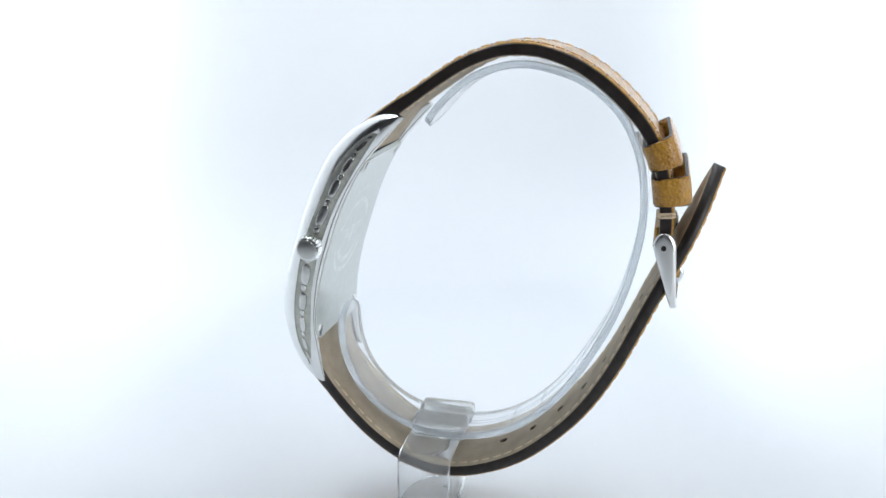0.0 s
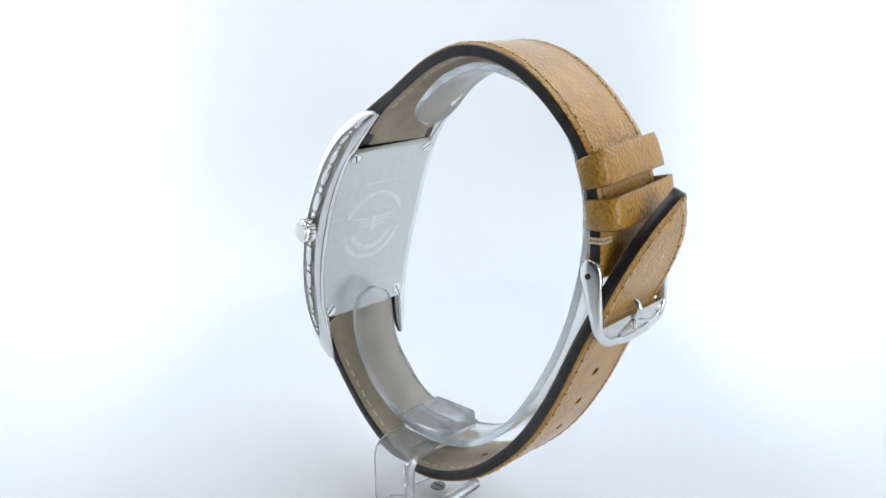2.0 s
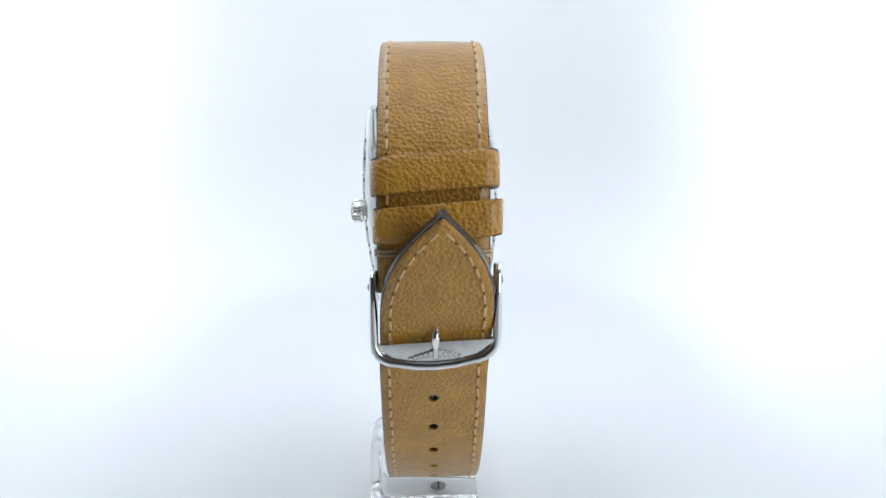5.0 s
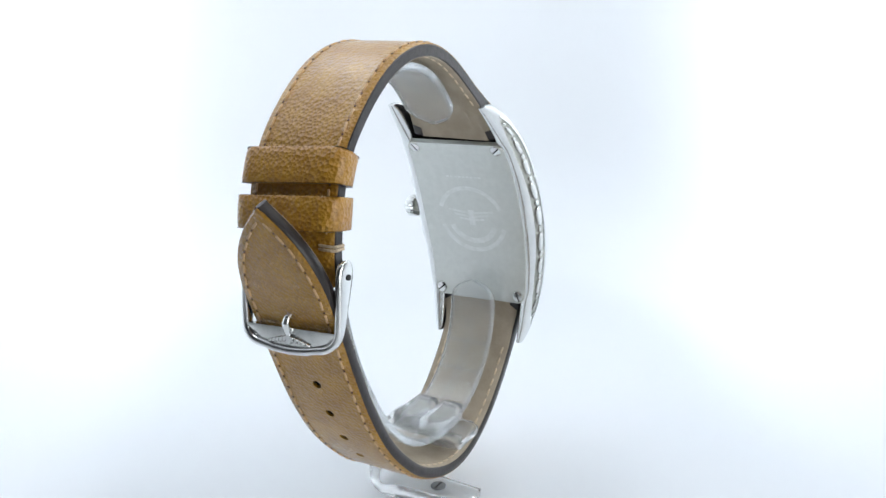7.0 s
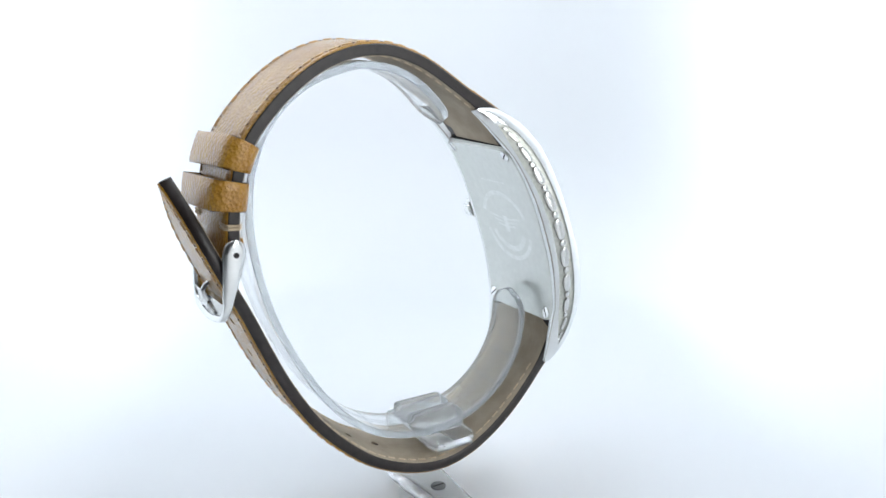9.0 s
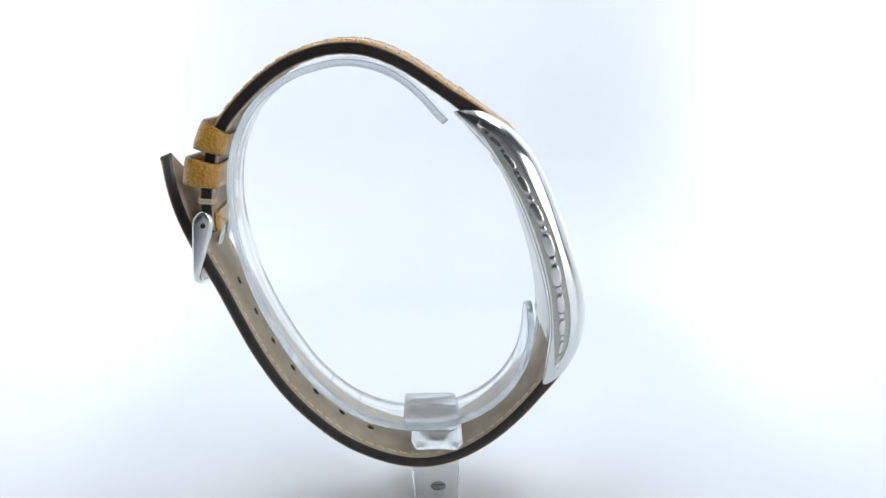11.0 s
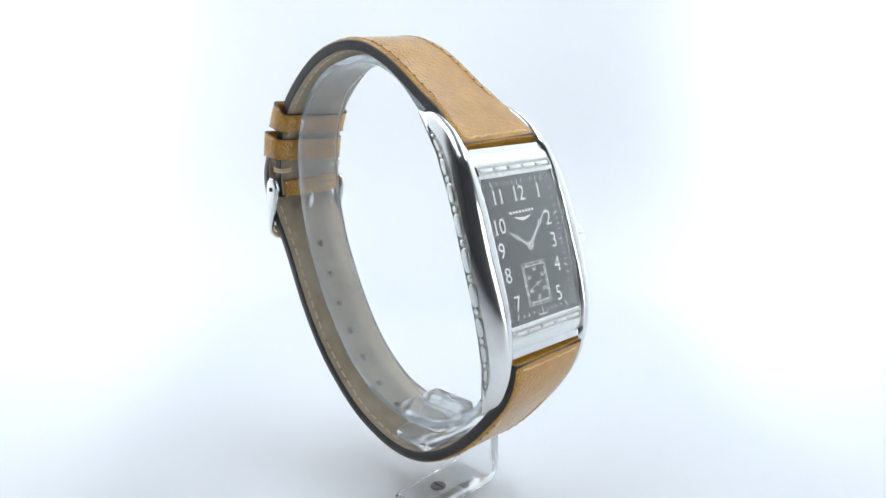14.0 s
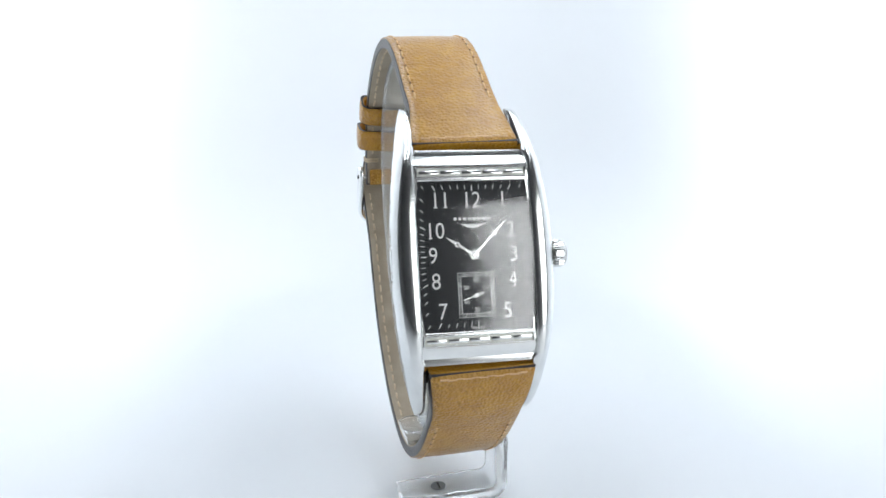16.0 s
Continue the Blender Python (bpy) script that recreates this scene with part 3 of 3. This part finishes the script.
    # domed crystal
    rings = []
    for i in range(25):
        u = -10.5 + 21.0 * i / 24
        y = 7.73 + 0.6 * (1 - (u / 10.75) ** 2)
        top = 9.92 - 0.62 * (u / 10.5) ** 2
        rings.append([(-y, u, top - 0.45), (0, u, top - 0.40), (y, u, top - 0.45), (y, u, top - 0.03), (0, u, top), (-y, u, top - 0.03)])
    glass = cpart("crystal", loft(rings), CRYSTAL, watch, "clear curved watch glass", 30)
    glass.visible_shadow = False


build_dial()


# ---------------------------------------------------------------- strap
UPPER = Way([(-10.75, 59.8), (-8.0, 62.3), (-4.3, 65.6), (1.0, 69.4), (5.6, 72.3), (10.0, 74.0), (13.4, 74.4), (17.2, 74.05), (21.8, 72.4), (26.0, 69.6), (29.6, 66.2),
             (32.2, 62.9), (34.0, 58.7), (34.9, 53.5), (35.15, 50.0), (35.0, 46.9)], 1)
LOWER = Way([(-20.35, 31.2), (-19.6, 26.6), (-17.2, 21.6), (-13.3, 16.7), (-9.0, 12.6), (-4.2, 9.5), (0.6, 7.9), (5.2, 7.9), (10.0, 9.2), (15.4, 11.9), (20.7, 16.4), (25.0, 21.4),
             (28.9, 27.9), (31.9, 34.4), (33.7, 38.5), (36.3, 43.9), (39.2, 50.4), (42.1, 58.0)], -1)
LOWER.free = True       # its loose end drifts a little sideways
TIP = 15.0


def half_upper(s): return 6.92 - 0.22 * min(1, s / 50) + 1.05 * max(0.0, 1 - s / 8)


def half_lower(s):
    r = min(1.0, max(0.0, (LOWER.length - s) / TIP))
    return max(0.25, (6.92 - 0.12 * min(1, s / 50) + 1.05 * max(0.0, 1 - s / 8)) * (1 - (1 - r) ** 2.5))


def thick(s): return 0.95 + 1.25 * max(0, 1 - s / 12)


def inner_thick(s): return (0.95 + 1.7 * max(0.0, 1 - s / 9) ** 1.3) * (0.15 + 0.85 * min(1.0, max(0.0, (s - 0.8) / 0.9)))


def cut(ob, cutter_geo):
    """Cuts real holes into a mesh and keeps it a plain mesh."""
    c = part("cutter", moved(cutter_geo, lambda x, y, z: (x, y, z - WATCH_Z)), DARK, watch)
    md = ob.modifiers.new("holes", "BOOLEAN")
    md.operation, md.solver, md.object = "DIFFERENCE", "EXACT", c
    bpy.context.view_layer.update()
    me = bpy.data.meshes.new_from_object(ob.evaluated_get(bpy.context.evaluated_depsgraph_get()))
    ob.modifiers.clear()
    ob.data = me
    me.materials.clear()
    me.materials.append(ob_material[ob.name])
    old = c.data
    bpy.data.objects.remove(c)
    bpy.data.meshes.remove(old)


ob_material = {}
HOLES = []


def stitch_mesh(mat, name):
    geo = block(-0.68, 0.68, -0.17, 0.17, -0.12, 0.15, 0.10, 1)
    me = bpy.data.meshes.new(name)
    me.from_pydata([Vector(v) * 0.001 for v in geo[0]], [], geo[1])
    me.polygons.foreach_set("use_smooth", [True] * len(me.polygons))
    me.materials.append(mat)
    return me


def dot_mesh():
    me = bpy.data.meshes.new("needle_hole")
    geo = block(-0.15, 0.15, -0.13, 0.13, -0.12, 0.06, 0.05, 1)
    me.from_pydata([Vector(v) * 0.001 for v in geo[0]], [], geo[1])
    me.materials.append(NEEDLE)
    return me


NEEDLE = material("needle_hole", (0.085, 0.033, 0.01), 0.7)
NEEDLE_HOLE = dot_mesh()
STITCH, STITCH_IN = stitch_mesh(THREAD, "stitch"), stitch_mesh(PALE_THREAD, "lining_stitch")


def sew(way, s, lat, out, skew, parent, me):
    """One stitch, lying along the way at that place."""
    p = Vector(way.place(s, lat, out))
    q = Vector(way.place(s + 0.1, lat + skew * 0.1, out))
    _, _, n = way.at(s)
    x = (q - p).normalized()
    z = Vector((n.x, 0, n.y)) * (1 if out > 0 else -1)
    z = (z - x * z.dot(x)).normalized()
    y = z.cross(x)
    ob = new(me.name, me)
    ob.parent = parent
    m = Matrix((x, y, z)).transposed().to_4x4()
    m.translation = (p - Vector((0, 0, WATCH_Z))) * 0.001
    ob.matrix_basis = m


def build_strap():
    pieces = {}
    for way, half, name, label, s_end in ((UPPER, half_upper, "buckle_strap", "tan grained leather strap piece holding the buckle", UPPER.length),
                                          (LOWER, half_lower, "hole_strap", "tan grained leather strap piece with punched holes and free pointed tip", LOWER.length)):
        st = 110
        core = wpart(name, band(way, 0.15, s_end, half, lambda s: -inner_thick(s) + 0.06, lambda s: thick(s) - 0.1, st, 0.05, 0.2), EDGE, watch, label)
        skin = wpart("outer_leather", band(way, 0.0, s_end - 0.12, lambda s: half(s) - 0.12, lambda s: thick(s) - 0.35 - 2.0 * max(0.0, 1 - s / 0.5), lambda s: thick(s) + 0.16 - 0.4 * max(0.0, 1 - s / 1.2) ** 2, st, 0.16, 0.18), TAN, core, "grained tan leather", 60)
        lin = wpart("lining", band(way, 1.75 if way is UPPER else 1.2, s_end - 0.3, lambda s: half(s) - 0.16 - (1.5 if s < 3.8 else 0.0), lambda s: -inner_thick(s), lambda s: -inner_thick(s) + 0.3, st, 0, 0.08), LINING, core, "smooth beige lining", 60)
        pieces[name] = (core, skin, lin)
        for o, m in ((core, EDGE), (skin, TAN), (lin, LINING)):
            ob_material[o.name] = m
    # punched holes
    s1 = LOWER.nearest(31.6, 40, LOWER.length)
    cutters = []
    for k in range(7):
        s = s1 + 5.85 * (1 - k)
        HOLES.append(s)
        p, d, n = LOWER.at(s)
        a, b = LOWER.place(s, 0, -2.0), LOWER.place(s, 0, 2.0)
        cutters.append(tube([a, b], 0.68, 20))
    for o in pieces["hole_strap"]:
        cut(o, join(*cutters))
        o.data.polygons.foreach_set("use_smooth", [True] * len(o.data.polygons))
        o.data.set_sharp_from_angle(angle=radians(50))
    # seams along both edges, on both faces
    rnd = random.Random(4)
    for way, half, (core, skin, lin), s0, s1 in ((UPPER, half_upper, pieces["buckle_strap"], 9.0, UPPER.length - 6.5), (LOWER, half_lower, pieces["hole_strap"], 10.8, LOWER.length - 2.3)):
        run, q = [], s0
        while q < way.length - 0.3:
            m = (half(q + 0.05) - half(q - 0.05)) / 0.1
            lat = half(q) - 1.2 * math.sqrt(1 + m * m)
            if q > s1 and way is UPPER or lat < 0.25:
                break
            run.append(Vector((q, lat)))
            q += 0.1
        gone, due, holes = 0.0, 1.0, []
        for a, b in zip(run, run[1:]):
            gone += (b - a).length
            if gone < due:
                continue
            due += 1.02
            holes.append((b.x, b.y, (b.y - a.y) / (b.x - a.x)))
        for k, (s, lat, m) in enumerate(holes):
            for e in (-1, 1):
                if k % 2:
                    sew(way, s, e * lat, thick(s) + 0.10, e * m, skin, NEEDLE_HOLE)
                else:
                    sew(way, s, e * lat + rnd.uniform(-0.05, 0.05), thick(s) + 0.10, e * m + rnd.uniform(-0.1, 0.1), skin, STITCH)
                    if s < way.length - TIP or way is UPPER:
                        sew(way, s + 0.3, e * lat, -inner_thick(s) + 0.02, rnd.uniform(-0.08, 0.08), lin, STITCH_IN)
    # cross seams close to the case
    for way, (core, skin, lin), s in ((UPPER, pieces["buckle_strap"], 1.05), (LOWER, pieces["hole_strap"], 1.2)):
        for k in range(11):
            p = Vector(way.place(s + (0.06 if k % 2 else -0.06), -5.75 + 1.15 * k, thick(s) + 0.03))
            _, d, nn = way.at(s)
            ob = new("stitch", STITCH)
            ob.parent = skin
            z = Vector((nn.x, 0, nn.y))
            m = Matrix((Vector((0, 1, 0)), z.cross(Vector((0, 1, 0))), z)).transposed().to_4x4()
            m.translation = (p - Vector((0, 0, WATCH_Z))) * 0.001
            ob.matrix_basis = m
    # bar tacks over the edge above the buckle
    core = pieces["buckle_strap"][0]
    s = UPPER.nearest(52.0, 50, UPPER.length)
    for e in (-1, 1):
        for k in range(2):
            h = half_upper(s)
            o = thick(s) + 0.2
            pts = [UPPER.place(s + 0.45 * k, e * a, b) for a, b in ((h - 2.2, o - 0.25), (h - 1.9, o), (h - 0.3, o - 0.05), (h + 0.13, o - 0.4), (h + 0.13, -o + 0.4), (h - 0.3, -o + 0.05), (h - 1.9, -o), (h - 2.2, -o + 0.25))]
            wpart("bar_tack", tube(pts, 0.2, 8), PALE_THREAD, core, "pale thread tack over the strap edge")
    # keepers: loops wide enough for two thicknesses
    for z, wid, gap, tilt, aside in ((60.6, 3.9, 1.25, -0.55, 0.2), (55.5, 3.9, 1.95, -0.55, 0.5)):
        s = UPPER.nearest(z, 40, UPPER.length)
        hw, lo, hi, t = 7.0, -1.15, 1.0 + gap, 0.65
        rings = []
        for wv, q in ((-0.5, 0.12), (-0.46, 0.0), (-0.2, -0.02), (0.2, -0.02), (0.46, 0.0), (0.5, 0.12)):
            outl = rounded(hw + t - q, (hi - lo) / 2 + t - q, 2.0, 6)
            rings.append([UPPER.place(s + wv * wid + tilt * a / 8, a + aside, b + (hi + lo) / 2) for a, b in outl])
        for wv, q in ((0.5, 0.1), (0.45, 0.0), (-0.45, 0.0), (-0.5, 0.1)):
            outl = rounded(hw + q, (hi - lo) / 2 + q, 1.25, 6)
            rings.append([UPPER.place(s + wv * wid + tilt * a / 8, a + aside, b + (hi + lo) / 2) for a, b in outl])
        k = wpart("keeper", loft(rings, loop=True), KEEP, watch, "tan leather keeper loop", 55)
        rim = []
        for wv in (-0.5, 0.5):
            rr = []
            for grow, sh in ((t - 0.15, 0.0), (t - 0.15, 0.02), (0.12, 0.02), (0.12, 0.0)):
                rr.append([UPPER.place(s + wv * wid + math.copysign(sh, wv) + tilt * a / 8, a + aside, b + (hi + lo) / 2) for a, b in rounded(hw + grow, (hi - lo) / 2 + grow, 1.3, 6)])
            rim.append(loft(rr, loop=True))
        wpart("keeper_edge", join(*rim), EDGE, k, "dark painted keeper edge")


build_strap()


# ---------------------------------------------------------------- buckle
def build_buckle():
    A, B = (35.0, 47.8), (36.4, 38.9)        # pivot and lower end, in x and z
    d = (Vector(B) - Vector(A))
    L = d.length
    d.normalize()
    out = Vector((-d.y, d.x))
    if out.x < 0:
        out = -out

    def at(l, s, o):  # across, down from the pivot, outwards; it hangs a little crooked
        q = Vector(A) + d * (s - 0.06 * l) + out * (o + 0.035 * l)
        return (q.x, Y0 + 0.2 + l, q.y)
    # frame: one bent bar with broad arms, wider towards the pivot
    H = 7.45
    line = [(-H, -2.05), (-H, -1.9), (-H, -1.5), (-H, -0.9), (-H, 0), (-H, 2.5), (-H, 5.0), (-H + 0.05, 7.0)]
    line += [(-H + 3.0 - 2.95 * math.cos(radians(a)), 7.0 + 2.45 * math.sin(radians(a))) for a in range(15, 91, 15)]
    half = line + [(-2.4, L + 0.85), (0, L + 1.0)]
    line = half + [(-l, s) for l, s in half[::-1][1:]]
    rings = []
    for i, (l, s) in enumerate(line):
        a, b = Vector(line[max(i - 1, 0)]), Vector(line[min(i + 1, len(line) - 1)])
        t = (b - a).normalized()
        nrm = Vector((-t.y, t.x))
        k = min(1, max(0, s / 8))
        w = 0.52
        hgt = 1.62 - 1.05 * k
        if s < 0:
            hgt = 1.62 * math.sqrt(max(0.03, 1 - (s / 2.1) ** 2))
        sec = []
        for j in range(14):
            c = 2 * math.pi * j / 14
            ca, sa = math.copysign(abs(math.cos(c)) ** 0.7, math.cos(c)), math.copysign(abs(math.sin(c)) ** 0.7, math.sin(c))
            sec.append(at(l + nrm.x * ca * w, s + nrm.y * ca * w, 0.35 + 0.2 * k + sa * hgt))
        rings.append(sec)
    buckle = wpart("buckle", loft(rings), STEEL, watch, "polished steel pin buckle with a broad engraved bar", 50)
    # broad plate across
    plate = []
    for i in range(13):
        l = -6.95 + 13.9 * i / 12
        sag = 2.2 * (1 - (l / 6.95) ** 4)
        plate.append([at(l, s, o) for s, o in ((6.9, 0.6), (7.0, 1.1), (7.25, 1.08), (7.4 + sag * 0.55, 0.92), (7.5 + sag, 0.6), (7.55 + sag, 0.1), (6.9, 0.15))])
    pl = wpart("buckle_plate", loft(plate), BRUSHED, buckle, "flat steel bar with a winged emblem", 35)
    fe = []

    def on_plate(x, y, z):  # across, up and off the sloping plate
        q = 8.15 + 0.24 * abs(x) - y
        return at(x, q, 1.09 - 0.13 * (q - 7.25) + z)
    for s in (-1, 1):
        for k in range(5):
            fe.append(moved(block(0.3 + 0.62 * k, 0.86 + 0.62 * k, -0.42 + 0.05 * k, 0.34 - 0.03 * k, -0.1, 0.42 - 0.04 * k, 0.1, 1), lambda x, y, z: on_plate(s * x, y - 0.12 * (x - 0.3 - 0.62 * k), z)))
    fe.append(moved(block(-0.34, 0.34, -0.95, 0.75, -0.1, 0.38, 0.1, 1), on_plate))
    wpart("wing_emblem", join(*fe), STEEL, pl, "small raised winged emblem")
    # pivot bar, end dots, pin
    wpart("pivot_bar", tube([at(-H, 0, 0), at(H, 0, 0)], 0.55, 12), STEEL, buckle)
    for s in (-1, 1):
        wpart("pivot_dot", tube([at(s * (H + 0.4), 0, 0.2), at(s * (H + 0.66), 0, 0.2)], 0.38, 14), DARK, buckle, "small dark pivot end")
    wrap0 = UPPER.nearest(49.9, 50, UPPER.length)
    wpart("pivot_wrap", band(UPPER, wrap0, UPPER.length - 0.05, lambda s: 6.2, lambda s: -1.55, lambda s: -0.9, 12, 0.1, 0.2), KEEP, buckle, "tan leather folded round the pivot", 60)
    wpart("pin", tube([at(0, -0.6, 0.3), at(0, 0.4, -0.7), at(0, 2.0, -0.9), at(0, 3.8, -0.6), at(0, 4.9, 0.5), at(0, 5.7, 1.6), at(0, 6.3, 1.85), at(0, 7.0, 1.55), at(0, 7.6, 1.1)], 0.5, 12), STEEL, buckle, "steel buckle pin")


build_buckle()


# ---------------------------------------------------------------- clear display stand
STAND_Z = Z0
stand = thing("display_stand", "clear acrylic display stand with sprung ring and clamp foot", "display stand", STAND_Z)
RING = Way([(-14.9, 33.2), (-14.9, 27.8), (-13.6, 22.8), (-10.6, 18.3), (-6.3, 15.0), (-1.5, 13.3), (3.5, 12.8), (8.8, 13.4), (14.6, 15.9), (20.6, 21.4), (25.8, 29.6), (29.4, 37.8),
            (31.5, 46.5), (31.9, 53.2), (30.9, 59.4), (28.1, 65.2), (23.5, 69.3), (19.0, 71.2), (13.5, 72.2), (7.6, 70.8), (3.0, 67.6), (-1.2, 62.8)], -1)


def spart(name, geo, mat, parent=None, label="", sharp=35):
    return part(name, moved(geo, lambda x, y, z: (x, y, z - STAND_Z)), mat, parent or stand, label, sharp)


def build_stand():
    def half(s):
        e = min(s, RING.length - s)
        return 4.15 * math.sqrt(max(0.02, 1 - (1 - min(1, e / 4.0)) ** 2))
    ring = spart("ring", band(RING, 0, RING.length, half, -0.55, 0.55, 120, 0, 0.15), ACRYLIC, stand, "clear sprung acrylic ring")
    for e in (-1, 1):
        rim = []
        for i in range(121):
            q = RING.length * i / 120
            h = half(q)
            rim.append([RING.place(q, e * l, o) for l, o in ((max(0.0, h - 0.4), -0.57), (h + 0.03, -0.5), (h + 0.03, 0.5), (max(0.0, h - 0.4), 0.57))])
        spart("ring_edge", loft(rim), FROSTED, ring, "pale frosted ring edge")
    for q in (0.085, 0.125, 0.315, 0.36):
        c = RING.length * q
        spart("ring_rib", loft([[RING.place(c + a, l, o) for a, o in ((-0.16, -0.5), (-0.1, -0.68), (0.1, -0.68), (0.16, -0.5))] for l in (-4.0, 0, 4.0)]), FROSTED, ring, "thin moulded rib")
    for l in (-0.45, 0.45):
        line = []
        for i in range(91):
            q = 7 + (RING.length - 14) * i / 90
            line.append([RING.place(q, l + a, o) for a, o in ((-0.1, -0.5), (-0.05, -0.62), (0.05, -0.62), (0.1, -0.5))])
        spart("ring_line", loft(line), FROSTED, ring, "fine moulded line along the ring")
    # one bent sheet: foot plate, upright and tongue
    line = [(6.6, -0.8), (-4.0, -0.8), (-8.3, -0.8)]
    line += [(-8.3 - 2.2 * math.sin(radians(a)), 1.4 - 2.2 * math.cos(radians(a))) for a in range(15, 91, 15)]
    line += [(-10.5, 5.0), (-10.5, 8.9)]
    line += [(-8.3 - 2.2 * math.cos(radians(a)), 8.9 + 2.2 * math.sin(radians(a))) for a in range(15, 91, 15)]
    line += [(-3.0, 11.1), (4.6, 11.1), (6.0, 10.9)]
    rings = []
    for i, (y, z) in enumerate(line):
        a, b = Vector(line[max(i - 1, 0)]), Vector(line[min(i + 1, len(line) - 1)])
        d = (b - a).normalized()
        k = 0.8
        wd = 4.2 if 0 < i < len(line) - 1 else 3.4
        rings.append([(0.3 + sx * wd * (1 if abs(o) < 0.9 else 0.94), y - d.y * o * k, z + d.x * o * k) for sx, o in ((-1, -1), (1, -1), (1, -0.7), (1, 0.7), (1, 1), (-1, 1), (-1, 0.7), (-1, -0.7))])
    base = spart("bracket", loft(rings), ACRYLIC, stand, "bent clear acrylic bracket with foot and tongue", 50)
    for y0, y1 in ((-5.6, -1.5), (-0.7, 3.3)):
        spart("clamp_tab", block(-3.2, 5.8, y0, y1, 11.95, 15.3, 0.7, 3), ACRYLIC, stand, "rounded clear acrylic clamp tab")
    sc = spart("foot_screw", disc(1.35, 0.0, 0.35, 24, 0.12), SCREWGREY, base, "small grey screw head")
    spart("slot", block(-1.1, 1.1, -0.16, 0.16, 0.2, 0.37, 0.01, 1), DARK, sc)


build_stand()


def motions():
    """Watch and stand turn together on the turntable."""
    for ob, z in ((watch, WATCH_Z), (stand, STAND_Z)):
        walk(ob, [(t, pose(0, 0, z * 0.001, 0, 0, a)) for t, a in enumerate(TURN)])


motions()
